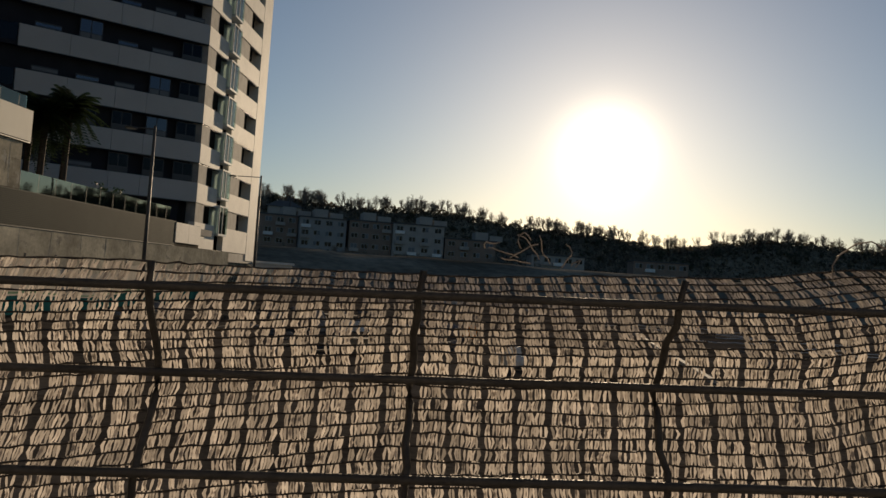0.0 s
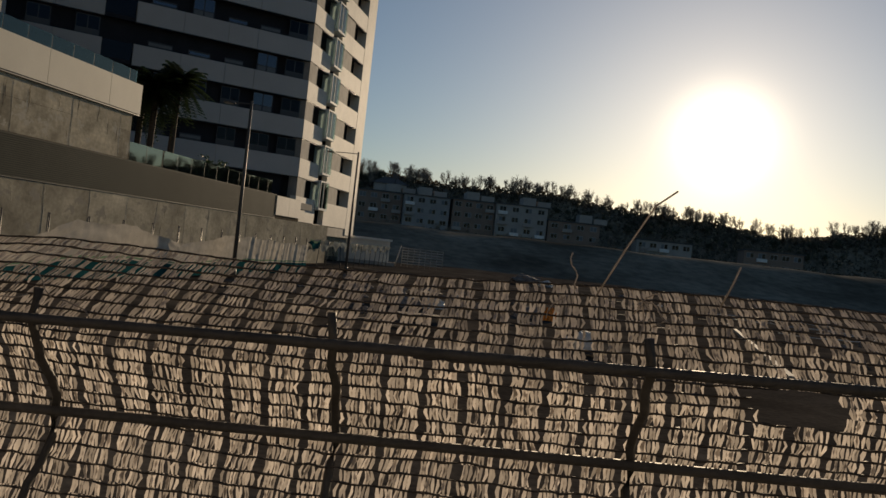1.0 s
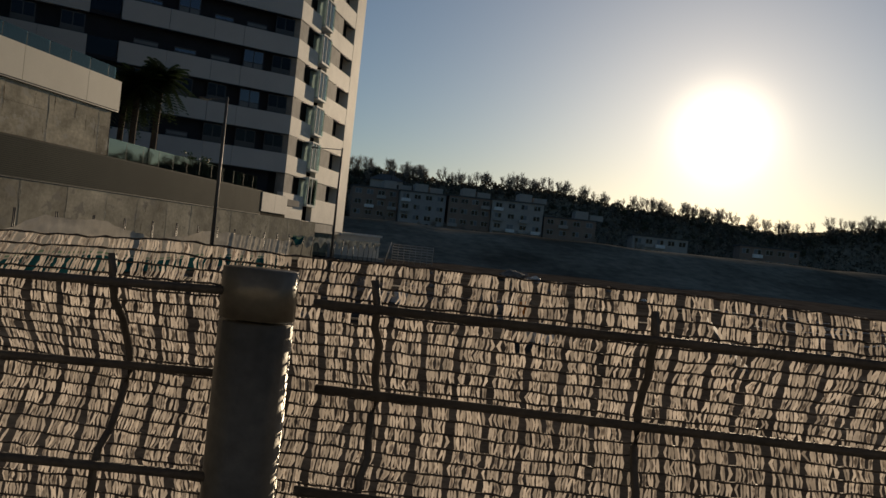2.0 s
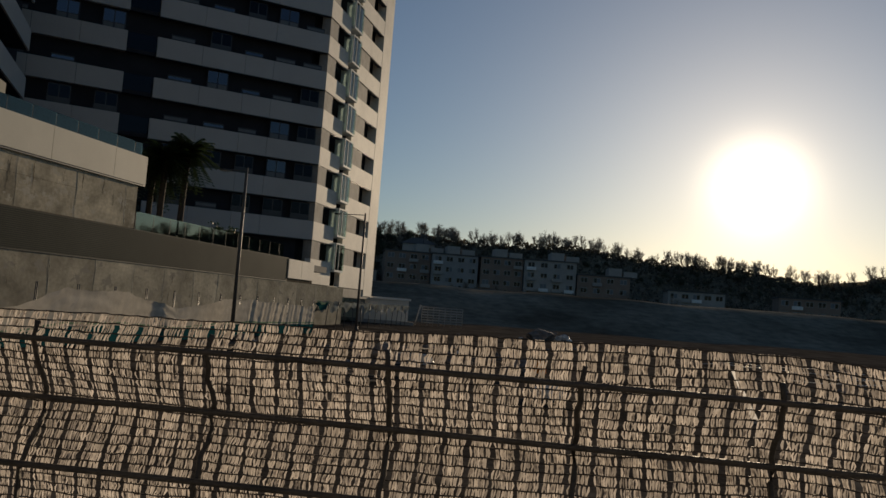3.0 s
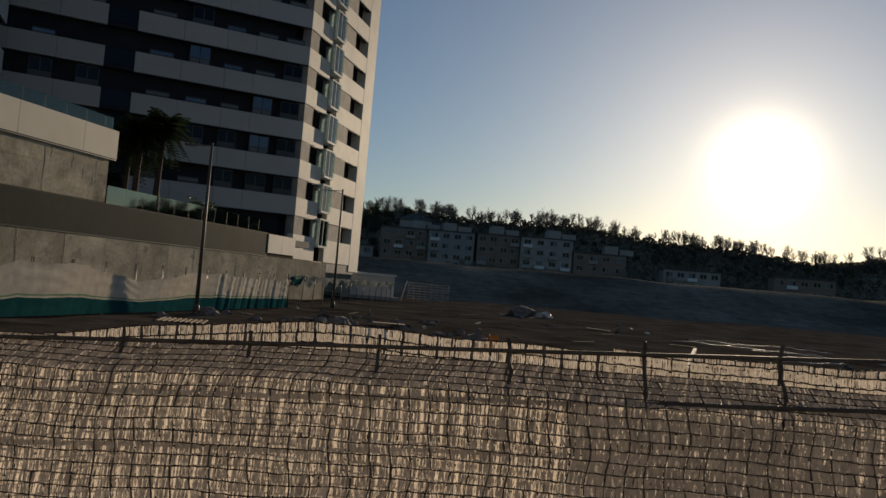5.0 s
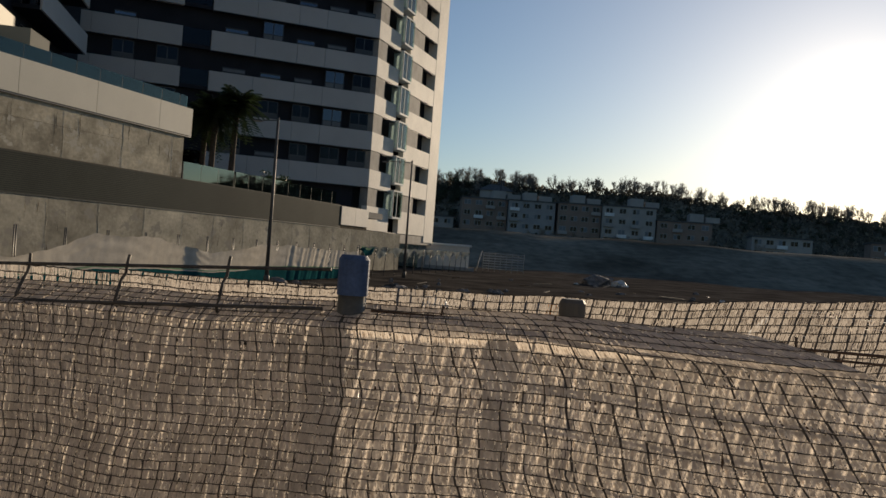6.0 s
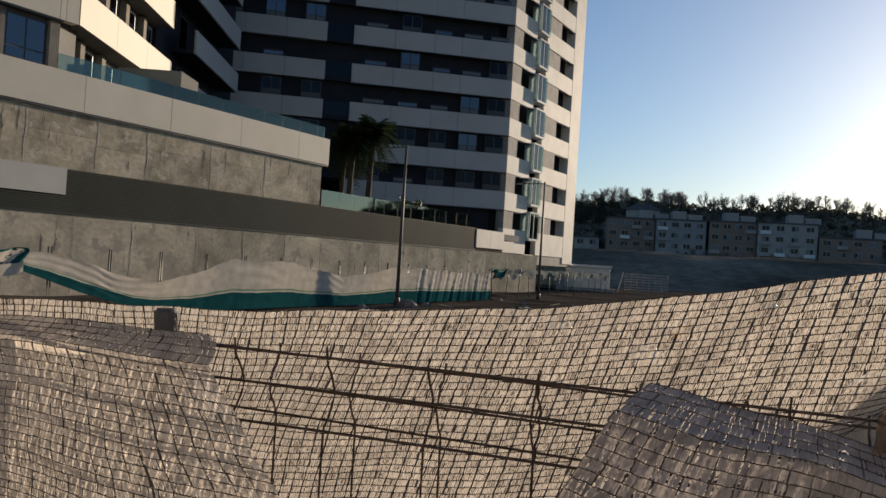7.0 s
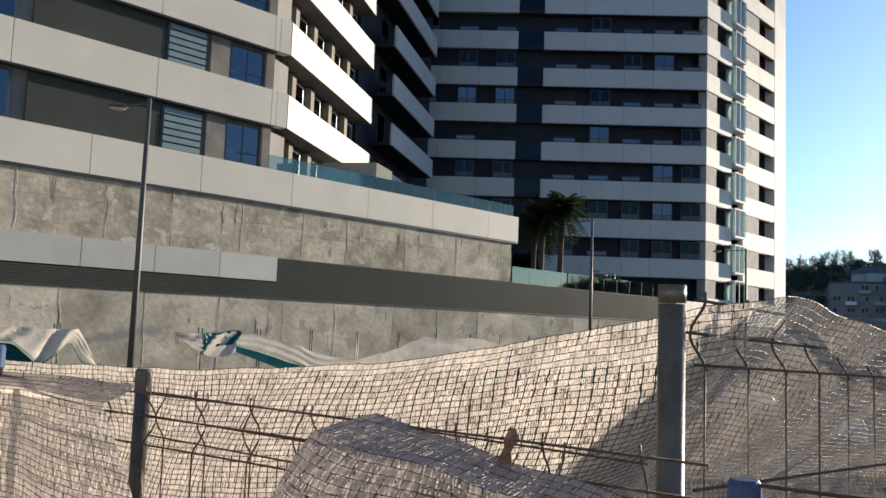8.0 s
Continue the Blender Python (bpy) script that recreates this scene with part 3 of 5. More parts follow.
for k in range(-1, 7):
    z0 = 8.6 if k < 0 else 11.93 + 3.22 * k
    z1 = 10.36 if k < 0 else z0 + 1.66
    # louvred screen, window and dark panels of each storey
    slab_part("dark_panel", M_WPANEL, wing, (WC, LU, LN, -10.4, -5.6, -0.345, -0.24, z0, z1))
    screen = slab_part("slatted_screen", M_FRAME, wing, (WC, LU, LN, -5.5, -3.75, -0.345, -0.28, z0, z1))
    for i in range(6):
        slab_part("slat", M_SLAT, screen, (WC, LU, LN, -5.42, -3.83, -0.275, -0.2, z0 + 0.05 + i * 0.27, z0 + 0.25 + i * 0.27))
    slab_part("pier", M_PIER, wing, (WC, LU, LN, -3.6, -2.75, -0.345, -0.2, z0, z1))
    wf = slab_part("window", M_FRAME, wing, (WC, LU, LN, -2.72, -1.05, -0.345, -0.3, z0 + 0.02, z1 - 0.1))
    for q in (-2.62, -1.85):
        slab_part("pane", M_PANE_BLUE, wf, (WC, LU, LN, q, q + 0.7, -0.295, -0.285, z0 + 0.5, z1 - 0.18))
        slab_part("pane", M_PANE_BLUE, wf, (WC, LU, LN, q, q + 0.7, -0.295, -0.285, z0 + 0.08, z0 + 0.44))
    slab_part("pier", M_PIER, wing, (WC, LU, LN, -1.0, -0.6, -0.345, -0.15, z0, z1))
    for q in (-15.5, -21.0, -27.0):
        wf = slab_part("window", M_FRAME, wing, (WC, LU, LN, q, q + 4.6, -0.345, -0.3, z0 + 0.02, z1 - 0.05))
        slab_part("pane", M_PANE_BLUE, wf, (WC, LU, LN, q + 0.1, q + 4.5, -0.295, -0.285, z0 + 0.1, z1 - 0.15))
    # balcony back wall: doors and concrete piers in the sun
    for i, q in enumerate((2.2, 4.6, 7.2, 9.8)):
        slab_part("pier", M_PIER, wing, (WC, CU, CN, q + 0.1, q + 0.55, -1.04, -0.72, z0, z1))
        df = slab_part("balcony_door", M_FRAME_W, wing, (WC, CU, CN, q + 0.95, q + 2.1, -1.04, -0.97, z0, z1 - 0.1))
        slab_part("pane", M_PANE_BLUE, df, (WC, CU, CN, q + 1.05, q + 2.0, -0.965, -0.95, z0 + 0.1, z1 - 0.2))

# cream dividing wall on the terrace, its far end cut at a slant
bm = bmesh.new()
d0, d1, d2 = Vector((-19.4, 34.33, 0)), Vector((-16.75, 35.02, 0)), Vector((-16.45, 36.0, 0))
thick = Vector((-0.25, 0.97, 0)) * 0.25
rim = [(d0, 7.602), (d1, 7.602), (d1, 9.9), (d0, 9.9)]
wv = [bm.verts.new(p + o + Vector((0, 0, z))) for o in (Vector(), thick) for p, z in rim]
tail = [bm.verts.new(d2 + Vector((0, 0, z))) for z in (7.602, 9.62)]
for q in ((0, 1, 2, 3), (7, 6, 5, 4), (0, 3, 7, 4), (2, 6, 7, 3)):
    bm.faces.new([wv[i] for i in q])
bm.faces.new((wv[1], tail[0], tail[1], wv[2]))
bm.faces.new((wv[2], tail[1], wv[6]))
bm.faces.new((wv[6], tail[1], tail[0], wv[5]))
bmesh.ops.recalc_face_normals(bm, faces=bm.faces)
part("terrace_divider", bm, M_CREAM, wing)

# ---- second wing in the tower's shade ----
wing_b = thing("apartment_wing", "shaded apartment wing with grey balcony bands", "building")
BU = Vector((-0.24, 0.97, 0)).normalized()
BN = Vector((BU.y, -BU.x, 0))
BP = Vector((-21.65, 44.95, 0))
prism("core", M_DARK, wing_b, [BP - BU * 2.6 - BN * 1.5, BP + BU * 16 - BN * 1.5, BP + BU * 16 - BN * 12, BP - BU * 2.6 - BN * 12], 4.5, 36)
for k in range(8):
    z = 10.1 + 3.1 * k
    slab_part("balcony_band", M_TOWER_BAND, wing_b, (BP, BU, BN, 0.0, 11.4, -0.12, 0.0, z, z + 1.35))
    slab_part("balcony_slab", M_DARK, wing_b, (BP, BU, BN, 0.05, 11.35, -1.5, -0.13, z, z + 0.22))
    for q in (1.5, 4.5, 7.5):
        df = slab_part("balcony_door", M_FRAME, wing_b, (BP, BU, BN, q, q + 1.6, -1.5, -1.44, z + 0.3, z + 2.6))
        slab_part("pane", M_PANE, df, (BP, BU, BN, q + 0.1, q + 1.5, -1.435, -1.42, z + 0.4, z + 2.5))

# ---- street-side fence: welded mesh with a bent fold, posts ----
def fast_mesh(name, verts, quads, mat, parent, label="", kind=""):
    me = bpy.data.meshes.new(name)
    me.vertices.add(len(verts))
    me.vertices.foreach_set("co", np.ascontiguousarray(verts, dtype=np.float32).ravel())
    me.loops.add(quads.size)
    me.loops.foreach_set("vertex_index", np.ascontiguousarray(quads, dtype=np.int32).ravel())
    me.polygons.add(len(quads))
    me.polygons.foreach_set("loop_start", np.arange(0, quads.size, 4, dtype=np.int32))
    me.update(calc_edges=True)
    ob = link(name, me, mat, parent, label)
    if kind:
        ob["kind"] = kind
    return ob


def mesh_panel(label, p, u, n, s0, s1, top, pitch=0.152, phase=0.0, drop=0.0, fold=0.028, gauge=0.0024, lean=0.0, mat=None):
    """Fence panel of vertical wires with a fold between the three top wires; n points away from the street."""
    pan = thing("mesh_fence", label, "fence", group="fence panels along the lot")
    p, u, n = Vector(p), Vector(u), Vector(n)

    def at(s, z, o=0.0):
        q = p + u * s + n * (o + lean * (z - top))
        return Vector((q.x, q.y, z - drop * s))

    levels = [(top, 0), (top - 0.052, fold), (top - 0.104, 0)] + [(top - 0.30 - 0.2 * i, 0) for i in range(9)]
    levels = [q for q in levels if q[0] > 0.12]
    for z, o in levels:
        tube_part("wire", mat or M_WIRE, pan, [at(s0, z, o - 0.004), at((s0 + s1) / 2, z + 0.002, o - 0.004), at(s1, z, o - 0.004)], gauge * 1.15, 6)
    rr = random.Random(int(s1 * 100))
    k = math.ceil((s0 - phase) / pitch)
    while phase + k * pitch < s1:
        s = phase + k * pitch
        j = rr.uniform(-0.004, 0.004)
        tube_part("wire", mat or M_WIRE, pan, [at(s + j, top + 0.016), at(s, top)] + [at(s + j * 0.5 * math.sin(2.2 * h), top - 0.1075 * h / 10, fold * (0.5 - 0.5 * math.cos(math.tau * h / 10)) ** 0.8) for h in range(1, 10)] + [at(s, top - 0.1075), at(s + j, top - 0.6), at(s, 0.1)], gauge, 6)
        k += 1
    return pan


def fence_post(x, y, top, cap_mat, label, r=0.021, cap=True):
    post = thing("fence_post", label, "post", (x, y, 0), group="fence posts along the lot")
    tube_part("tube", M_STEEL, post, [(0, 0, -0.1), (0, 0, 1.2), (0, 0, top - 0.03)], r, 20)
    if cap:
        bm = bmesh.new()
        tube(bm, [(0, 0, top - 0.055), (0, 0, top - 0.006), (0, 0, top)], [r * 1.1, r * 1.1, r * 0.9], 20)
        part("cap", bm, cap_mat, post, smooth=False)
    else:
        tube_part("rim", M_STEEL, post, [(0, 0, top - 0.028), (0, 0, top)], r * 1.02, 20)
    for z in (top - 0.42, top - 0.9, 0.5):
        bm = bmesh.new()
        tube(bm, [(0, 0, z), (0, 0, z + 0.025)], r * 1.2, 16)
        part("clamp", bm, M_STEEL, post)
    return post


A0 = Vector((-0.59, 3.01, 0))
U1, N1 = Vector((-0.9806, 0.196, 0)), Vector((0.196, 0.9806, 0))
U2, N2 = Vector((0.992, -0.126, 0)), Vector((0.126, 0.992, 0))
mesh_panel("dark wire mesh fence panel in front of a shade net", A0, U1, N1, -0.05, 1.41, 2.08, phase=0.007)
mesh_panel("dark wire mesh fence panel in front of a torn shade net", A0, U1, N1, 1.45, 5.6, 2.1295, phase=0.007, drop=0.033, fold=0.034)
FB = Vector((-0.555, 3.05, 0))
mesh_panel("dark wire mesh fence panel under a draped net", FB, U2, N2, 0.03, 1.85, 2.083, phase=0.028, fold=-0.028, drop=-0.061)
mesh_panel("bare rusty wire mesh fence panel with bent tips", FB, U2, N2, 1.91, 3.62, 2.152, phase=0.03, fold=0.030, drop=0.004, gauge=0.0019, mat=M_RUST)
mesh_panel("rusty wire mesh fence panel between the rear posts", (1.635, 2.985, 0), (0.987, -0.160, 0), (0.160, 0.987, 0), 0.03, 1.30, 2.118, phase=0.09, fold=-0.026, drop=0.012, gauge=0.0019, mat=M_RUST)
mesh_panel("dark wire mesh fence panel under a draped net", FB, U2, N2, 3.68, 6.4, 2.12, phase=0.03, fold=0.026)
fence_post(-0.555, 3.05, 2.125, M_STEEL, "galvanised steel fence post with open top", cap=False)
fence_post(1.311, 2.813, 2.218, M_CAP, "steel fence post with a blue plastic cap", 0.0195)
fence_post(-2.005, 3.30, 2.095, M_STEEL, "galvanised steel fence post beside the net", cap=False)
fence_post(3.08, 2.59, 2.125, M_CAP, "steel fence post with a blue plastic cap", 0.0195)
fence_post(1.635, 2.981, 2.172, M_POLE, "short dark steel post behind the fence", 0.019)
fence_post(2.953, 2.768, 2.385, M_STEEL, "tall galvanised corner fence post with open top", 0.0215, cap=False)
fence_post(-5.6, 4.05, 2.10, M_STEEL, "galvanised steel fence post beside the net", cap=False)
GP = Vector((2.972, 2.79, 0))
GU = Vector((0.35, 0.937, 0))
GN = Vector((-0.937, 0.35, 0))
mesh_panel("wire mesh fence panel leading away from the corner post", GP, GU, GN, 0.02, 3.4, 2.365, phase=0.06, drop=0.04, fold=0.028)


def shade_net(label, surface, length, rows, seed, holes=(), du=0.0205, dv=0.0074, tapes=9, sheet=True, skirt=1.6, mat=None, fill=0.82, wide=(0.34, 0.56), loose=1.0, cord=0.00075, gap_strip=0.0):
    """Woven shade net: bundles of flat tapes between black cords, as real strips with open gaps; surface(u, v) gives places, v going down from the hem."""
    rg = np.random.default_rng(seed)
    net = thing("shade_net", label, "shade net", group="shade nets on the fence")
    nu = int(length / du)
    i, j, k = np.meshgrid(np.arange(nu), np.arange(rows), np.arange(tapes), indexing="ij")
    i, j, k = i.ravel(), j.ravel(), k.ravel()
    slant = (rg.normal(0, 0.10, (nu, rows)) + 0.12 * np.sin(np.arange(rows) * 0.5 + seed)[None, :])[i, j] * loose + rg.normal(0, 0.14 * loose, i.size)
    share = fill
    shift = rg.normal(0, 0.0005 * loose, (nu, rows))[i, j]
    uc = i * du + (k + 0.5) / tapes * share * du + shift + rg.normal(0, 0.0004, i.size)
    half = share * du / tapes * rg.uniform(wide[0], wide[1], i.size)
    keep = rg.random(i.size) > 0.04 * loose
    vt = j * dv
    for hu, hv, ru, rv in holes:
        keep &= ((uc - hu) / ru) ** 2 + ((vt + dv / 2 - hv) / rv) ** 2 > rg.uniform(0.75, 1.15, i.size)
    uc, half, vt, slant = uc[keep], half[keep], vt[keep], slant[keep]
    n = uc.size
    bow = rg.normal(0, 0.0007, n)
    lift = rg.normal(0, 0.0007 * loose, n)
    pts = []
    for f, swell, b in ((0.0, 0.6, 0.0), (0.5, 1.12, 1.0), (1.0, 0.6, 0.0)):
        um = uc + (f - 0.5) * dv * slant + bow * b
        for side in (-1, 1):
            q = surface(um + side * half * swell, vt + f * dv)
            q[:, 1] += b * lift + side * rg.normal(0, 0.0005 * loose, n)
            pts.append(q)
    verts = np.stack(pts, 1).reshape(-1, 3)
    base = np.arange(n)[:, None] * 6
    quads = np.concatenate([base + np.array([0, 1, 3, 2]), base + np.array([2, 3, 5, 4])])
    fast_mesh("tape", verts, quads, mat or M_TAPE, net, "flat pale raffia tapes", "stuff")
    # twisted cords
    ns = nu * 3
    us = np.linspace(0, nu * du, ns)
    allv, allq = [], []
    for r in range(rows + 1):
        wob = 0.0006 * np.sin(us * 40 + r) + rg.normal(0, 0.0003, ns)
        c = surface(us, np.full(ns, r * dv) + wob)
        c[:, 1] -= 0.0018
        thick = cord + 0.25 * cord * np.sin(np.arange(ns) * 2.1 + r)
        off0 = len(allv) * ns * 3
        ring = []
        for a in range(3):
            th = a * math.tau / 3 + np.arange(ns) * 0.9
            ring.append(c + np.stack([np.zeros(ns), thick * np.cos(th), thick * np.sin(th)], 1))
        allv.append(np.stack(ring, 1).reshape(-1, 3))
        ok = np.ones(ns - 1, bool)
        for hu, hv, ru, rv in holes:
            ok &= ((us[:-1] - hu) / ru) ** 2 + ((r * dv - hv) / rv) ** 2 > 0.95
        s = np.nonzero(ok)[0]
        for a in range(3):
            b2 = (a + 1) % 3
            allq.append(np.stack([off0 + s * 3 + a, off0 + s * 3 + b2, off0 + (s + 1) * 3 + b2, off0 + (s + 1) * 3 + a], 1))
    fast_mesh("cord", np.concatenate(allv), np.concatenate(allq), M_CORD, net, "thin twisted black cords", "stuff")
    if gap_strip:
        # dark strips standing for shaded gaps between the bundles, broken here and there
        si, sj = np.meshgrid(np.arange(nu), np.arange(rows), indexing="ij")
        si, sj = si.ravel(), sj.ravel()
        ok = rg.random(si.size) < 0.86
        si, sj = si[ok], sj[ok]
        mid = (si - 0.5 * (1 - fill)) * du + rg.normal(0, 0.0004, si.size)
        wide_s = gap_strip * rg.uniform(0.45, 1.3, si.size)
        corners = [surface(mid + e * wide_s, (sj + f) * dv) for e, f in ((-1, 0.05), (1, 0.05), (1, 0.95), (-1, 0.95))]
        for q in corners:
            q[:, 1] -= 0.0015
        fast_mesh("dark_gap", np.stack(corners, 1).reshape(-1, 3), np.arange(si.size * 4).reshape(-1, 4), M_CORD, net, "dark broken strips standing for shaded gaps", "stuff")
    if sheet:
        # the rest of the net hangs to the ground
        gu, gv2 = np.meshgrid(np.linspace(0, nu * du, max(int(nu / 4), 8)), np.linspace(rows * dv, skirt, 14), indexing="ij")
        q = surface(gu.ravel(), gv2.ravel())
        a, b2 = gu.shape
        idx = np.arange(a * b2).reshape(a, b2)
        quads = np.stack([idx[:-1, :-1], idx[1:, :-1], idx[1:, 1:], idx[:-1, 1:]], -1).reshape(-1, 4)
        fast_mesh("skirt", q, quads, M_NETSHEET, net, "hanging lower part of the woven net")
    return net


def wave(u, a):
    return np.sin(u * 3.1 + a) * 0.5 + np.sin(u * 7.7 + 2 * a) * 0.3 + np.sin(u * 17.3 + 3 * a) * 0.2


def place(p, u, n, s, o, z):
    return np.stack([p.x + u.x * s + n.x * o, p.y + u.y * s + n.y * o, z], 1)


def net_left(u, v):
    s = 5.55 - u
    sunk = 0.033 * np.clip(s - 1.5, 0, 9)
    hem = np.interp(s, (0.05, 0.3, 0.46, 0.9, 1.62, 2.0, 2.1, 2.2, 2.45, 2.64, 2.78, 2.89, 2.95, 3.15), (0.016, 0.036, 0.032, 0.026, 0.023, 0.025, 0.029, 0.034, 0.035, 0.041, 0.036, 0.030, 0.021, 0.016))
    back = np.clip((s - 1.5) / 0.5, 0, 1) * np.clip((3.5 - s) / 0.3, 0, 1)
    tuck = 0.025 * back
    z = 2.08 - sunk + hem - np.where(v < 0.05 + tuck, v * 0.05 / (0.05 + tuck), v - tuck) + 0.003 * wave(s + v * 4, 2.0)
    fold = np.clip(1 - np.abs(z + sunk - 2.028) / 0.052, 0, 1)
    crest = np.clip(1 - v / 0.03, 0, 1)
    o = 0.014 + 0.022 * fold + 0.010 * (wave(s * 1.4 + v * 3, 0.4) + 0.6) + 0.012 * crest + 0.075 * back * np.clip(1 - v / (0.05 + tuck), 0, 1) ** 1.2
    return place(A0, U1, N1, s, o, z)


shade_net("frayed beige woven shade net behind a wire fence", net_left, 5.6, 44, 3, loose=0.65,
          holes=((5.55 - 2.834, 0.080, 0.022, 0.016), (5.55 - 2.04, 0.083, 0.024, 0.015), (5.55 - 2.21, 0.070, 0.03, 0.012), (5.55 - 1.9, 0.05, 0.035, 0.006), (5.55 - 3.0, 0.058, 0.016, 0.008), (5.55 - 2.42, 0.055, 0.02, 0.007)))


def drape_hem(s):
    return np.interp(s, (0, 0.5, 0.75, 1.0, 1.5, 2.0, 2.4), (2.124, 2.122, 2.130, 2.146, 2.144, 2.152, 2.158))


def strip_hem(s):
    return np.interp(s, (0, 0.45, 0.75, 1.0, 1.35, 1.55, 1.9, 2.1), (2.085, 2.100, 2.142, 2.170, 2.162, 2.161, 2.170, 2.176))


def net_drape(u, v):
    edge = np.clip((u - 1.65) / 0.71, 0, 1) ** 2
    s = u + (0.42 * np.sqrt(np.maximum(v, 0)) + 0.35 * v) * edge + 0.01 * wave(u + v * 5, 0.2)
    crest = np.clip(v / 0.06, 0, 1)
    sag = 0.010 * wave(u * 1.2, 0.7)
    z = drape_hem(u) + sag * 0.5 - np.where(v < 0.06, v * 0.45, 0.027 + (v - 0.06))
    folds = np.sin(u * 9 + 0.8 * np.sin(u * 3)) * 0.5 + np.sin(u * 21 + v * 2) * 0.35
    o = 0.02 - 0.055 * crest - 0.03 * np.clip(v / 0.3, 0, 1) * (1 + folds) - 0.10 * edge * np.clip(v / 0.05, 0, 1)
    return place(FB, U2, N2, s + 0.045, o, z)


shade_net("beige woven shade net draped over the fence top", net_drape, 2.36, 38, 5, mat=M_TAPE_LIT, dv=0.0125, du=0.0215, tapes=8, fill=0.93, wide=(0.54, 0.68), loose=0.2, cord=0.0009, gap_strip=0.0009)


def net_back_strip(u, v):
    z = strip_hem(u + 0.04) + 0.004 * wave(u * 1.5, 2.2) - v
    return place(FB, U2, N2, u + 0.04, 0.045 + 0.01 * wave(u * 2 + v * 3, 1.4), z)


shade_net("beige woven shade net hung behind the fence", net_back_strip, 1.9, 38, 9, mat=M_TAPE_REAR, dv=0.0125, du=0.0215, tapes=10, fill=0.84, wide=(0.46, 0.62), loose=0.25, cord=0.0012, sheet=False)


def net_lump(u, v):
    left = np.clip(1 - u / 0.4, 0, 1) ** 1.5
    s = 3.06 + u - 0.55 * v * left
    crest = np.clip(v / 0.05, 0, 1)
    z = 2.148 - 0.16 * np.clip(u / 1.0, 0, 1) - np.where(v < 0.05, v * 0.4, 0.02 + (v - 0.05)) + 0.012 * wave(u * 2, 0.4)
    o = 0.0 - 0.10 * crest - 0.04 * np.sin(u * 11 + 0.5) * np.clip(v / 0.1, 0, 1) - 0.05 * np.clip(v / 0.3, 0, 1) * (1 + np.sin(u * 23))
    return place(FB, U2, N2, s, o, z)


shade_net("woven shade net greyed for shade, slumped over the fence top", net_lump, 1.9, 36, 7, mat=M_TAPE_SHADED, dv=0.0125, du=0.0215, tapes=8, fill=0.93, wide=(0.54, 0.68), loose=0.2, cord=0.0008, gap_strip=0.0007)

H0 = Vector((1.31, 3.05, 0))
H1 = Vector((3.0, 2.86, 0))
HU = (H1 - H0).normalized()
HN = Vector((-HU.y, HU.x, 0))


def net_second(u, v):
    """Runs along the rear fence, then folds round the corner post along a slanting crease."""
    u = u - 0.45
    f = np.clip(u / 1.69, 0, 1)
    lean = 0.34 * np.clip((u + 0.1) / 0.9, 0, 1) * np.clip((1.74 - u) / 0.35, 0, 1)
    past = 0.035 * np.logaddexp(0, (u - 1.80 + 1.1 * np.minimum(v, 0.42)) / 0.035)
    over = np.clip((u - 1.69) / 0.2, 0, 1)
    z = 2.16 + 0.02 * f + 0.175 * f ** 2.2 + 0.022 * over - 0.09 * np.clip(u - 1.95, 0, 9) + 0.006 * wave(u * 1.3, 0.2) - v
    o = 0.02 + 0.02 * wave(u * 2.2 + v * 2, 1.1) + 0.05 * np.clip(v / 0.2, 0, 1) * np.sin(u * 5 + v * 6) * (1 - over)
    side = 0.035 * over + 0.018 * wave(u * 1.7 + v * 2, 2.1) * over + 0.02 * np.clip(v / 0.2, 0, 1) * np.sin(u * 4 + v * 7) * over
    q = place(H0, HU, HN, u - past - lean * v, o, z)
    q[:, 0] += GU.x * past + GN.x * side
    q[:, 1] += GU.y * past + GN.y * side
    return q


shade_net("sunlit beige woven shade net folded round the fence corner", net_second, 5.2, 38, 11, mat=M_TAPE_REAR, dv=0.0125, du=0.0215, tapes=10, fill=0.85, wide=(0.48, 0.62), loose=0.2, cord=0.0010)

# loose frayed strands on the hem
rs = random.Random(21)
for s, z, n in ((3.13, 2.115, 9), (2.83, 2.06, 8), (2.3, 2.11, 8), (2.04, 2.06, 9), (1.75, 2.07, 7), (2.6, 2.10, 5), (0.9, 2.1, 4)):
    for q in range(n):
        base = A0 + U1 * (s + rs.uniform(-0.03, 0.03)) + N1 * 0.03
        pts, d = [Vector((base.x, base.y, z - 0.033 * max(s - 1.5, 0) + rs.uniform(-0.012, 0.008)))], Vector((rs.uniform(-1, 1), rs.uniform(-0.5, 0.2), rs.uniform(-0.6, 1)))
        for w in range(6):
            d += Vector((rs.uniform(-0.7, 0.7), rs.uniform(-0.3, 0.3), rs.uniform(-0.8, 0.5)))
            pts.append(pts[-1] + d.normalized() * rs.uniform(0.002, 0.0045))
        tagged(tube_part("loose_strand", M_TAPE, None, pts, 0.0004, 4), "frayed pale strand hanging from the net", "strand", group="loose strands of the net")

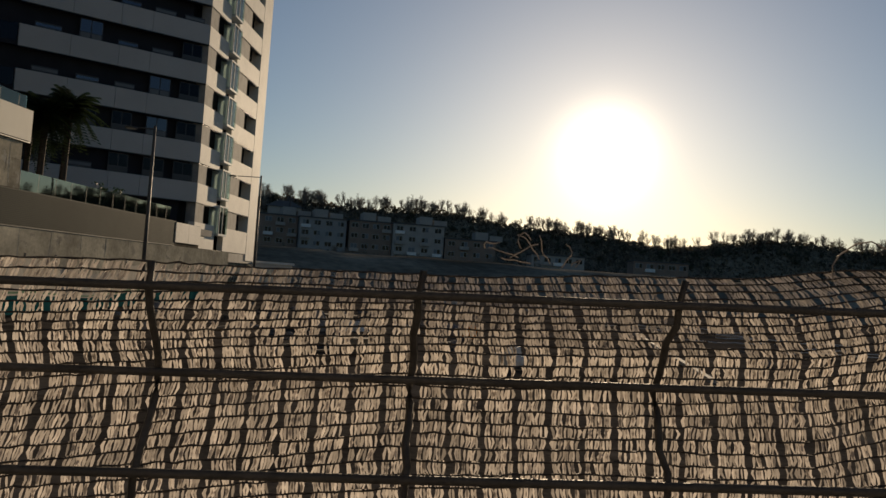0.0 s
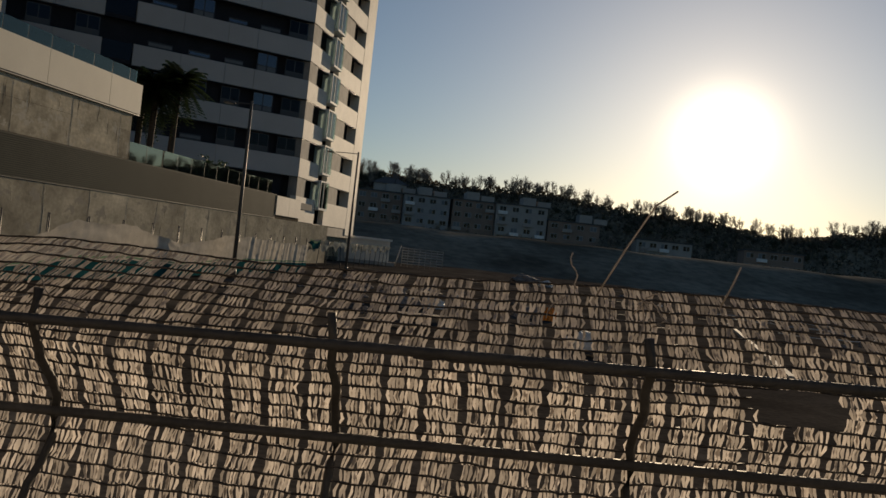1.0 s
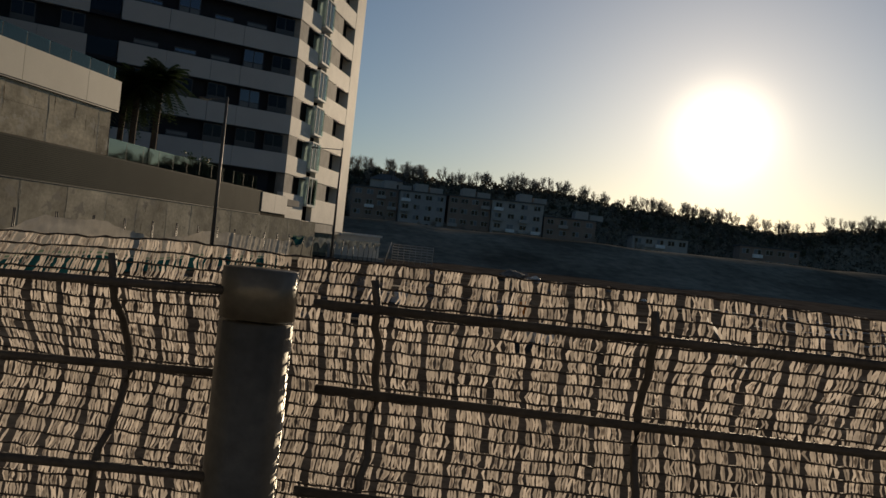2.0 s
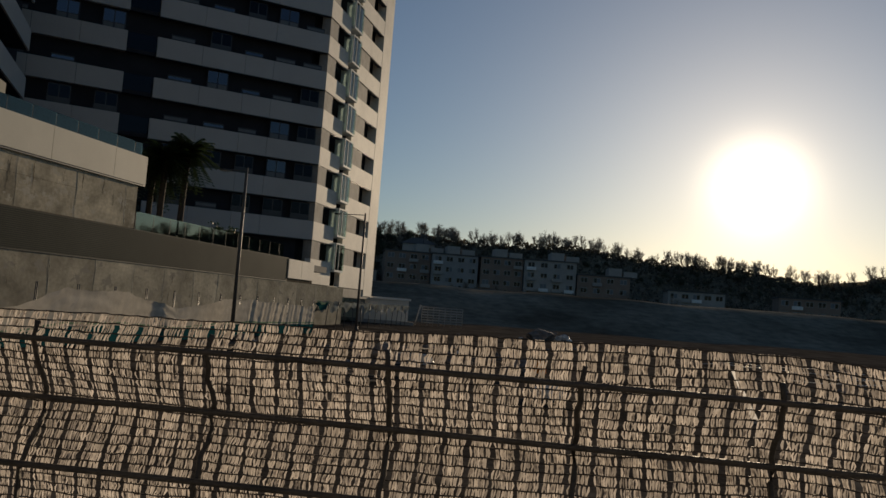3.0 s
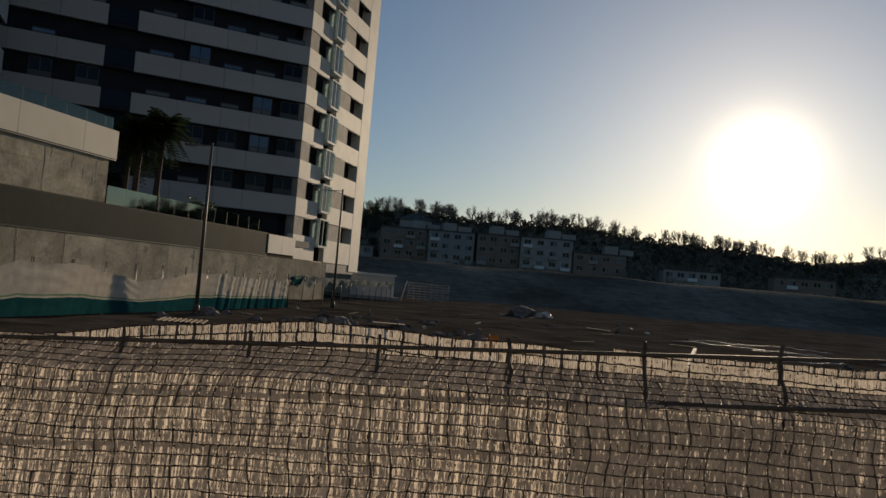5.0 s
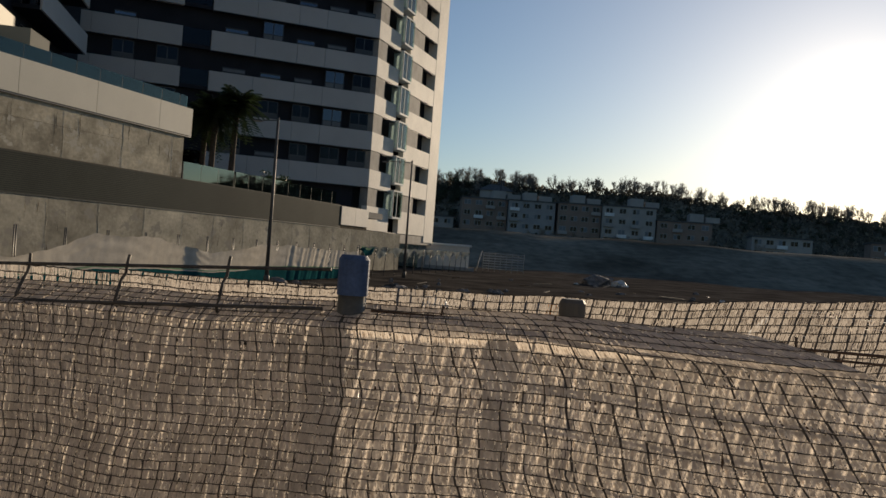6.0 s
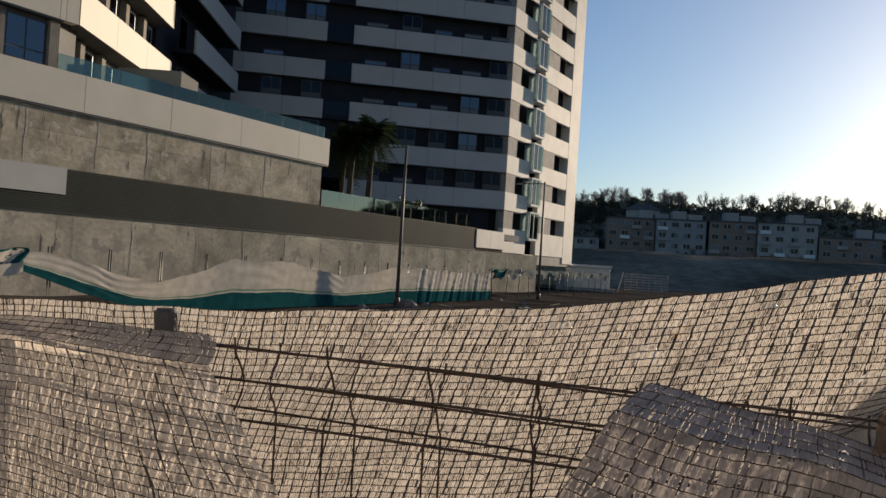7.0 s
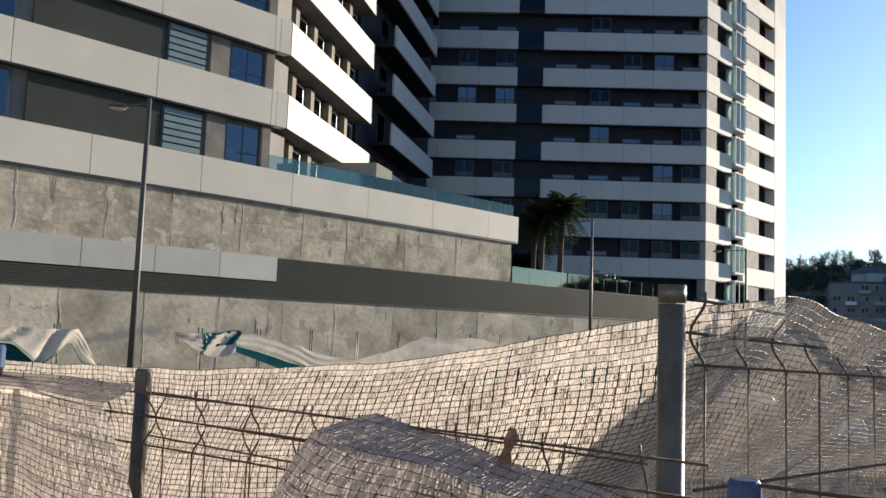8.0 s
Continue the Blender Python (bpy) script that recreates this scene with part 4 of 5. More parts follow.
for pts in (((2.945, 2.099), (2.946, 2.109), (2.942, 2.116), (2.932, 2.123), (2.922, 2.125), (2.913, 2.121), (2.906, 2.122)),
            ((2.315, 2.112), (2.302, 2.138), (2.290, 2.160), (2.280, 2.168)), ((2.254, 2.112), (2.249, 2.124), (2.246, 2.133)),
            ((2.74, 2.112), (2.743, 2.121), (2.735, 2.126), (2.726, 2.125)), ((2.66, 2.11), (2.655, 2.124), (2.645, 2.121))):
    line = [A0 + U1 * q[0] + N1 * 0.02 + Vector((0, 0, q[1] - 0.033 * max(q[0] - 1.5, 0))) for q in pts]
    tagged(tube_part("loose_strand", M_TAPE, None, line, 0.0005, 5), "long pale strand curling up from the net", "strand", group="loose strands of the net")

# brown rag caught on the bare wires
rag = thing("rag", "brown torn rag caught on the bare fence wires", "rag", (0, 0, 0))
vs, fs = [], []
for i in range(13):
    g = i / 12
    for k in range(5):
        e = (k / 4 - 0.5) * (0.010 + 0.030 * g + 0.008 * math.sin(g * 9))
        q = FB + U2 * (3.328 - 0.012 * g + e) + N2 * (-0.012 + 0.010 * math.sin(k * 1.9 + g * 5) + 0.004 * math.sin(g * 17 + k))
        vs.append((q.x, q.y, 2.156 - 0.078 * g + 0.005 * math.sin(k * 2.3)))
for i in range(12):
    for k in range(4):
        fs.append((i * 5 + k, i * 5 + k + 1, i * 5 + k + 6, i * 5 + k + 5))
raw("cloth", vs, fs, M_RAG, rag, smooth=True)

# ---- banner fence in front of the podium wall ----
BP0, BPU = Vector((-4.8, 51.8, 0)), Vector((-0.258, -0.966, 0))
BPN = Vector((0.966, -0.258, 0))
ban = thing("banner_fence", "site fence hung with a sagging cream and teal tarpaulin", "fence", group="site fences in the lot")


def hung_sheet(parent, s0, s1, top, bottom, bands, fold, seed):
    """Tarpaulin between two edge profiles (place along the fence, height), in coloured bands given as shares of its height."""
    cols = int((s1 - s0) / 0.12)
    for g0, g1, mat in bands:
        rows = 8 if g1 - g0 > 0.2 else 2
        vs, fs = [], []
        for i in range(cols + 1):
            q = s0 + (s1 - s0) * i / cols
            zt, zb = float(np.interp(q, top[0], top[1])), float(np.interp(q, bottom[0], bottom[1]))
            zt += 0.03 * math.sin(q * 2.1 + seed) + 0.015 * math.sin(q * 7.3)
            for r in range(rows + 1):
                g = g0 + (g1 - g0) * r / rows
                drag = 0.10 * math.sin(q * 1.1 + g * 3.0 + seed) * (1 - g)
                o = 0.07 + 0.04 * math.sin(q * 0.9 + g * 1.5) + fold * (math.sin(q * 6.3 + 3 * g + 1.3 * math.sin(q * 2.2)) * (1 - 0.6 * g) + 0.5 * math.sin(q * 13 + g * 7)) + 0.016 * math.sin(26 * (g + 0.9 * (q / 4.1 % 1 - 0.5) ** 2)) * min(1.0, 1.6 * g) * (0.4 + 0.6 * math.sin(q * 0.53 + seed) ** 2)
                p = BP0 + BPU * (q + drag * fold * 6) + BPN * o
                vs.append((p.x, p.y, zb + (zt - zb) * g))
        n = rows + 1
        for i in range(cols):
            for r in range(rows):
                fs.append((i * n + r, (i + 1) * n + r, (i + 1) * n + r + 1, i * n + r + 1))
        raw("tarpaulin", vs, fs, mat, parent, smooth=True)


BANDS = ((0.0, 0.34, M_TEAL), (0.34, 0.37, M_TARP), (0.37, 0.41, M_GREEN), (0.41, 1.0, M_TARP))
hung_sheet(ban, 0.2, 9.6, ((0.2, 4, 9.6), (1.6, 1.62, 1.78)), ((0, 10), (0.05, 0.05)), BANDS, 0.030, 1)
hung_sheet(ban, 9.55, 31.9, ((9.5, 12.5, 14.5, 16.5, 18.5, 20, 23.5, 25, 27, 29, 31, 31.9), (1.78, 1.72, 1.42, 1.32, 1.55, 1.8, 1.82, 1.42, 0.98, 1.32, 1.82, 1.86)),
           ((9.5, 25.5, 28, 30, 31.9), (0.05, 0.05, 0.22, 0.70, 1.30)), BANDS, 0.004, 2)
flap_end = thing("torn_tarpaulin", "torn cream and teal tarpaulin end flapping on the site fence", "tarpaulin", group="torn tarpaulins on the site fence")
hung_sheet(flap_end, 31.85, 33.9, ((31.8, 32.8, 33.9), (1.86, 1.80, 1.86)), ((31.8, 32.3, 32.7, 33.3, 33.9), (1.30, 1.12, 1.15, 1.40, 1.82)), ((0.0, 1.0, M_TARP),), 0.03, 3)
hung_sheet(flap_end, 31.7, 33.0, ((31.6, 32.4, 33.0), (1.90, 1.86, 1.84)), ((31.6, 32.0, 32.6, 33.0), (1.75, 1.50, 1.45, 1.18)), ((0.0, 1.0, M_TEAL),), 0.045, 4)
torn = thing("torn_tarpaulin", "torn pale tarpaulin with a teal corner on the site fence", "tarpaulin", group="torn tarpaulins on the site fence")
hung_sheet(torn, 36.15, 43.5, ((36.1, 36.6, 37.2, 38.4, 39, 41, 43.5), (0.95, 1.86, 1.80, 1.90, 1.86, 2.0, 1.95)), ((36.1, 36.5, 36.8, 37.5, 38.2, 39, 43.5), (0.88, 1.0, 1.55, 0.92, 1.51, 1.62, 1.7)), ((0.0, 0.08, M_GREEN), (0.08, 1.0, M_TARP)), 0.05, 5)
hung_sheet(torn, 37.4, 43.5, ((37.4, 38.2, 39, 43.5), (0.85, 1.50, 1.61, 1.69)), ((37.4, 43.5), (0.05, 0.05)), ((0.0, 1.0, M_TEAL),), 0.02, 6)
for i in range(22):
    q = 0.2 + i * 2.05
    p = BP0 + BPU * q
    for e in (0.0, 0.09):
        tube_part("post", M_POLE, ban, [(p.x + BPU.x * e, p.y + BPU.y * e, 0), (p.x + BPU.x * e, p.y + BPU.y * e, 1.0), (p.x + BPU.x * e, p.y + BPU.y * e + rs.uniform(-0.04, 0.04), 1.98)], 0.02, 8)

# open posts with crumpled sheeting beyond the banner, and stacked barriers
BQ0, BQU = Vector((-4.9, 52.3, 0)), Vector((0.19, 0.98, 0)).normalized()
fen2 = thing("site_fence", "site fence of thin posts with crumpled grey sheeting", "fence", group="site fences in the lot")
for i in range(14):
    p = BQ0 + BQU * (0.4 + i * 2.7)
    tube_part("post", M_POLE, fen2, [(p.x, p.y, 0), (p.x + rs.uniform(-0.15, 0.15), p.y + rs.uniform(-0.3, 0.3), 2.0)], 0.03, 6)
vs, fs = [], []
for i in range(141):
    s = 0.3 + i * 0.26
    for r in range(5):
        p = BQ0 + BQU * s + Vector((0.1 + 0.1 * math.sin(s * 2.1 + r), 0, 0))
        vs.append((p.x, p.y, 2.0 - 0.07 * abs(math.sin(s * 1.15)) - r * (0.12 + 0.05 * math.sin(s * 1.7) + 0.03 * math.sin(s * 5))))
fs = [(i * 5 + r, (i + 1) * 5 + r, (i + 1) * 5 + r + 1, i * 5 + r + 1) for i in range(140) for r in range(4)]
raw("sheeting", vs, fs, M_OLDSHEET, fen2, smooth=True)
hung_sheet(fen2, -2.6, -0.1, ((-2.6, -1.6, -0.8, -0.1), (2.0, 1.86, 1.95, 1.98)), ((-2.6, -1.9, -1.0, -0.1), (1.85, 1.45, 1.35, 1.78)), ((0.0, 0.75, M_TEAL), (0.75, 1.0, M_GREEN)), 0.06, 7)
cabin = thing("site_cabin", "low pale site wall with a flat roof beside the fence", "cabin", (1.2, 90.5, 0))
slab_part("wall", M_TOWER_SIDE, cabin, ((0, 0, 0), (1, 0, 0), (0, 1, 0), -5.5, 1.0, -1.5, 1.5, 0, 2.5))
slab_part("roof", M_WHITE, cabin, ((0, 0, 0), (1, 0, 0), (0, 1, 0), -5.7, 1.2, -1.7, 1.7, 2.504, 2.72))
slab_part("base", M_KERB, cabin, ((0, 0, 0), (1, 0, 0), (0, 1, 0), -6.5, 1.6, -2.3, -1.52, 0, 0.35))
stack = thing("barrier_stack", "stack of grey metal crowd barriers on the lot", "barrier", (6.0, 92, 0))
for i in range(7):
    tube_part("rail", M_KERB, stack, [(-2.2, 0, 0.35 + i * 0.28), (2.2, 0, 0.35 + i * 0.28)], 0.045, 6)
for i in range(8):
    tube_part("bar", M_KERB, stack, [(-2.2 + i * 0.63, 0, 0), (-2.2 + i * 0.63, 0, 2.1)], 0.025, 6)
tube_part("prop", M_KERB, stack, [(-2.9, -0.4, 0), (-2.4, 0, 2.2)], 0.06, 6)


# ---- street lamps ----
def street_lamp(x, y, h, arm, label, r=0.075):
    lamp = thing("street_lamp", label, "street lamp", (x, y, 0), group="street lamps by the lot")
    tube_part("pole", M_POLE, lamp, [(0, 0, -0.1), (0, 0, h * 0.5), (0, 0, h)], [r * 1.25, r, r * 0.75], 12)
    tube_part("base", M_POLE, lamp, [(0, 0, 0), (0, 0, 0.35), (0, 0, 0.42)], [r * 1.9, r * 1.8, r * 1.3], 12)
    a = Vector(arm)
    tube_part("arm", M_POLE, lamp, [(0, 0, h - 0.12), a * 0.6 + Vector((0, 0, h - 0.15)), a + Vector((0, 0, h - 0.18))], r * 0.35, 8)
    bm = bmesh.new()
    c = a * 1.2 + Vector((0, 0, h - 0.2))
    tube(bm, [c + Vector((0, 0, -0.03)), c + Vector((0, 0, -0.015)), c + Vector((0, 0, 0.03)), c + Vector((0, 0, 0.05))], [0.22, 0.26, 0.24, 0.12], 20)
    head = part("head", bm, M_POLE, lamp, "flat round lamp head")
    bm = bmesh.new()
    tube(bm, [c + Vector((0, 0, -0.045)), c + Vector((0, 0, -0.031))], [0.19, 0.2], 20)
    part("lens", bm, M_LAMPGLASS, head)
    return lamp


street_lamp(-7.305, 39.0, 7.55, (-0.75, -0.1, 0), "slim grey street lamp with short arm on the lot")
street_lamp(-12.72, 16.77, 7.78, (-0.75, -0.15, 0), "slim grey street lamp with flat round head by the wall")
street_lamp(-2.4, 58.0, 8.0, (-1.5, -0.1, 0), "slim grey street lamp with long arm by the tower")


# ---- palms, shrubs on the courtyard ----
def palm(x, y, z, h, seed, label):
    rp = random.Random(seed)
    t = thing("palm_tree", label, "palm tree", (x, y, z), group="palms in the courtyard")
    tube_part("trunk", M_BARK, t, [(0, 0, 0), (0.05, 0, h * 0.5), (0.1, 0.05, h)], [0.24, 0.17, 0.2], 10)
    vs, fs = [], []
    for i in range(120):
        az, el = rp.uniform(0, math.tau), rp.uniform(-1.25, 1.2)
        ln = rp.uniform(1.3, 2.1)
        for q in range(14):
            f = (q + 1) / 14
            droop = -0.38 * f * f * ln
            c = Vector((math.cos(az) * math.cos(el), math.sin(az) * math.cos(el), math.sin(el))) * ln * f + Vector((0.1, 0.05, h + droop))
            side = Vector((-math.sin(az), math.cos(az), 0))
            for sg in (-1, 1):
                tip = c + side * sg * 0.46 * (1.1 - f * 0.6) + Vector((math.cos(az), math.sin(az), -0.6)) * 0.16
                wv = Vector((math.cos(az), math.sin(az), 0)) * 0.085
                k = len(vs)
                vs += [tuple(c - wv), tuple(c + wv), tuple(tip)]
                fs.append((k, k + 1, k + 2))
    raw("crown", vs, fs, M_PALM, t)
    return t


palm(-14.3, 52.0, 4.7, 4.9, 1, "dark palm tree with drooping fronds in the courtyard")
palm(-13.3, 52.9, 4.7, 5.6, 2, "taller dark palm tree with drooping fronds in the courtyard")
palm(-15.4, 53.6, 4.7, 4.6, 3, "dark palm tree with drooping fronds in the courtyard")


def bush(x, y, z, r, seed, label, mat, tall=1.0, count=500, cat="shrub", name="shrub", group="shrubs behind the glass railing"):
    rb = random.Random(seed)
    t = thing(name, label, cat, (x, y, z), group=group)
    tube_part("trunk", M_BARK, t, [(0, 0, -0.2), (0, 0, r * tall * 0.9)], [r * 0.09, r * 0.04], 6)
    vs, fs = [], []
    lobes = [(Vector((rb.uniform(-0.7, 0.7), rb.uniform(-0.7, 0.7), rb.uniform(0.15, 1.45) * tall)) * r, rb.uniform(0.35, 0.6) * r) for i in range(9)]
    for i in range(count):
        c0, rad = rb.choice(lobes)
        d = Vector((rb.gauss(0, 1), rb.gauss(0, 1), rb.gauss(0, 1))).normalized()
        c = c0 + d * rad * rb.uniform(0.55, 1.1)
        a = Vector((rb.gauss(0, 1), rb.gauss(0, 1), rb.gauss(0, 1))).normalized() * r * rb.uniform(0.05, 0.13)
        b2 = Vector((rb.gauss(0, 1), rb.gauss(0, 1), rb.gauss(0, 1))).normalized() * r * rb.uniform(0.04, 0.09)
        k = len(vs)
        vs += [tuple(c - a), tuple(c + b2), tuple(c + a), tuple(c - b2)]
        fs.append((k, k + 1, k + 2, k + 3))
    raw("crown", vs, fs, mat, t)
    return t


for i, (bb, off, r) in enumerate(((3.2, -1.4, 0.45), (6.0, -1.5, 0.5), (8.0, -1.3, 0.55), (10.8, -1.8, 0.95), (12.3, -1.6, 0.9), (15.0, -1.2, 0.4))):
    p = LP + LU * bb + LN * off
    bush(p.x, p.y, 4.7, r, 30 + i, "dark leafy shrub behind the glass railing", M_PALM, count=350)

# ---- hill: houses, evergreens and bare trees ----
def house(x, y, w, d, floors, mat, seed, label, turn=0.0, penthouse=True):
    rh = random.Random(seed)
    z = ground_height(x, y) - 0.5
    h = floors * 2.9
    t = thing("apartment_house", label, "house", (x, y, z), group="houses on the hillside")
    t.rotation_euler.z = turn
    X, Y = (1, 0, 0), (0, 1, 0)
    slab_part("wall", mat, t, ((0, 0, 0), X, Y, -w / 2, w / 2, -d / 2, d / 2, -3, h))
    slab_part("roof", M_ROOF, t, ((0, 0, 0), X, Y, -w / 2 - 0.3, w / 2 + 0.3, -d / 2 - 0.3, d / 2 + 0.3, h + 0.004, h + 0.35))
    if penthouse:
        q = rh.uniform(-w * 0.3, w * 0.2)
        slab_part("stair_head", M_HOUSE[1], t, ((0, 0, 0), X, Y, q, q + 3.6, -d / 2 + 1, d / 2 - 1, h + 0.354, h + 2.6))
        slab_part("stair_head", M_HOUSE[1], t, ((0, 0, 0), X, Y, q + 4.2, q + 8.0, -d / 2 + 2, d / 2 - 1, h + 0.354, h + 1.9))
    n = max(int(w / 3.0), 2)
    for f in range(floors):
        for i in range(n):
            c = -w / 2 + (i + 0.5) * w / n
            if rh.random() < 0.25:
                b2 = slab_part("balcony", M_WHITE if rh.random() < 0.5 else M_HOUSE[1], t, ((0, 0, 0), X, Y, c - 1.3, c + 1.3, -d / 2 - 0.9, -d / 2 - 0.01, f * 2.9 + 0.1, f * 2.9 + 1.0))
            wn2 = slab_part("window", M_KERB, t, ((0, 0, 0), X, Y, c - 0.95, c + 0.95, -d / 2 - 0.06, -d / 2 - 0.005, f * 2.9 + 1.0, f * 2.9 + 2.4))
            for sg in (-0.46, 0.46):
                slab_part("pane", M_PANE if rh.random() < 0.75 else M_BLIND, wn2, ((0, 0, 0), X, Y, c + sg - 0.38, c + sg + 0.38, -d / 2 - 0.09, -d / 2 - 0.065, f * 2.9 + 1.12, f * 2.9 + 2.28))
    return t


house(-5.5, 246, 7, 8, 2, M_HOUSE[1], 1, "small grey house with white window frames on the hillside", 0.05, False)
house(6.5, 243, 13, 10, 4, M_HOUSE[0], 2, "brown brick apartment house with white roof huts on the hillside", 0.06)
house(20, 240, 13, 10, 4, M_HOUSE[2], 3, "grey apartment house with white window frames on the hillside", 0.02)
house(33.5, 239, 12, 10, 4, M_HOUSE[0], 4, "brown brick apartment house with white balconies on the hillside", -0.03)
house(47, 236, 14.5, 10, 4, M_HOUSE[1], 5, "grey apartment house with flat roof on the hillside", -0.08)
house(62, 233.5, 14.5, 10, 3, M_HOUSE[0], 6, "brown brick apartment house on the hillside", -0.15)
house(86, 226, 15, 10, 2, M_HOUSE[1], 7, "low grey house on the hillside", -0.2, False)
house(112, 214, 15, 10, 2, M_HOUSE[0], 8, "low brown house on the hillside", -0.3, False)
villa = thing("hilltop_villa", "dark villa with a hipped roof and a chimney on the hill", "house", (10.5, 262, ground_height(10.5, 262)))
slab_part("wall", M_HOUSE[1], villa, ((0, 0, 0), (1, 0, 0), (0, 1, 0), -5, 5, -4, 4, -2, 3.2))
bm = bmesh.new()
q = [bm.verts.new(v) for v in ((-5.6, -4.6, 3.2), (5.6, -4.6, 3.2), (5.6, 4.6, 3.2), (-5.6, 4.6, 3.2), (-2, 0, 5.4), (2, 0, 5.4))]
for f in ((0, 1, 5, 4), (1, 2, 5), (2, 3, 4, 5), (3, 0, 4), (3, 2, 1, 0)):
    bm.faces.new([q[i] for i in f])
part("roof", bm, M_ROOF, villa)
mast = thing("antenna_mast", "thin antenna mast with panel aerials on the hilltop", "antenna", (11.9, 257, ground_height(11.9, 257)))
zt = 24.0 - mast.location.z
tube_part("pole", M_POLE, mast, [(0, 0, -0.3), (0, 0, zt)], 0.22, 8)
for dx in (-0.7, 0.0, 0.7):
    slab_part("aerial", M_FRAME, mast, ((dx, 0, 0), (1, 0, 0), (0, 1, 0), -0.22, 0.22, -0.2, 0.2, zt - 1.4, zt + 0.3))
tube_part("crossbar", M_POLE, mast, [(-0.8, 0, zt - 0.6), (0.8, 0, zt - 0.6)], 0.08, 6)


def bare_tree(seed, h):
    rt = random.Random(seed)
    t = thing("bare_tree", "leafless winter tree with fine branches on the hill", "tree", group="bare trees on the hill")
    bt, bw = bmesh.new(), bmesh.new()

    def grow(p, d, ln, r, lv):
        pts = [p]
        for i in range(3):
            d = (d + Vector((rt.uniform(-0.18, 0.18), rt.uniform(-0.18, 0.18), 0.05))).normalized()
            pts.append(pts[-1] + d * ln / 3)
        r = max(r, 0.012)
        tube(bt if lv < 2 else bw, pts, [r, r * 0.85, r * 0.75, r * 0.6], 4 if lv < 2 else 3, False)
        if lv < 3:
            grow(pts[3], (d + Vector((rt.uniform(-0.2, 0.2), rt.uniform(-0.2, 0.2), 0.3))).normalized(), ln * 0.75, r * 0.7, lv + 1)
        if lv < 5:
            for i in range(3 if lv < 4 else 4):
                nd = (d + Vector((rt.uniform(-0.85, 0.85), rt.uniform(-0.85, 0.85), rt.uniform(-0.35, 0.35)))).normalized()
                grow(pts[rt.choice((1, 2, 3))], nd, ln * rt.uniform(0.58, 0.8), r * 0.52, lv + 1)

    grow(Vector((0, 0, -0.5)), Vector((0, 0, 1)), h * 0.26, h * 0.024, 0)
    part("trunk", bt, M_BARK, t)
    part("crown", bw, M_TWIG, t, "fine bare twigs")
    return t


rt = random.Random(17)
protos = [bare_tree(40 + i, 8.0) for i in range(4)]
spots = [(4.75, 263, 1.05)]
for i in range(330):
    spots.append((rt.uniform(-35, 235), rt.uniform(267, 275) if i % 3 else rt.uniform(222, 258), rt.uniform(0.65, 1.1) if i % 3 else rt.uniform(0.5, 0.8)))
for i, (x, y, s) in enumerate(spots):
    m = Matrix.Translation((x, y - 0.12 * max(x - 40, 0), ground_height(x, y - 0.12 * max(x - 40, 0)))) @ Matrix.Rotation(rt.uniform(0, 6.28), 4, "Z")
    o = protos[i] if i < 4 else copy_thing(protos[i % 4], m)
    o.matrix_basis = m @ Matrix.Diagonal((s, s, s, 1))
greens = []
for i in range(5):
    greens.append(bush(0, 0, 0, 2.6, 60 + i, "dark evergreen tree on the hillside", M_PINE, 0.95 if i < 4 else 1.9, 1000, "tree", "evergreen_tree", "evergreens on the hill"))
for i in range(296):
    x = rt.uniform(-20, 225) if i % 4 else rt.uniform(-25, 12)
    y = rt.choice((rt.uniform(248, 258), rt.uniform(258, 274), rt.uniform(264, 274))) - 0.12 * max(x - 40, 0)
    s = rt.uniform(0.4, 0.8)
    if x < 3:
        y = rt.uniform(246, 270)
    elif i % 5 == 0:
        y, s = rt.uniform(224, 236) - 0.16 * max(x - 40, 0), rt.uniform(0.3, 0.6)
    elif x > 14:
        y, s = rt.uniform(258, 267) - 0.12 * max(x - 40, 0), rt.uniform(0.28, 0.5)
    m = Matrix.Translation((x, y, ground_height(x, y) - 0.5)) @ Matrix.Rotation(rt.uniform(0, 6.28), 4, "Z")
    o = greens[i] if i < 5 else copy_thing(greens[i % 5], m)
    o.matrix_basis = m @ Matrix.Diagonal((s, s, s, 1))

# undergrowth between the trees of the hill
ru = np.random.default_rng(12)
cn = 46000
cx = ru.uniform(-40, 240, cn)
cy = 272 - 44 * ru.random(cn) ** 1.8 - 0.12 * np.maximum(cx - 40, 0)
clump = 0.55 + 0.45 * np.sin(cx * 0.9 + 2 * np.sin(cx * 0.23)) * np.sin(cy * 0.7 + cx * 0.31)
cz = np.array([ground_height(a, b) for a, b in zip(cx, cy)]) + ru.random(cn) * 2.4 * clump
centre = np.stack([cx, cy, cz], 1)
ea, eb = ru.normal(0, 0.30, (cn, 3)), ru.normal(0, 0.22, (cn, 3))
scrub = np.stack([centre - ea, centre + eb, centre + ea, centre - eb], 1).reshape(-1, 3)
tagged(fast_mesh("undergrowth", scrub, np.arange(cn * 4).reshape(-1, 4), M_SCRUB, None), "brown and green winter undergrowth on the wooded hill", "undergrowth", kind="stuff")

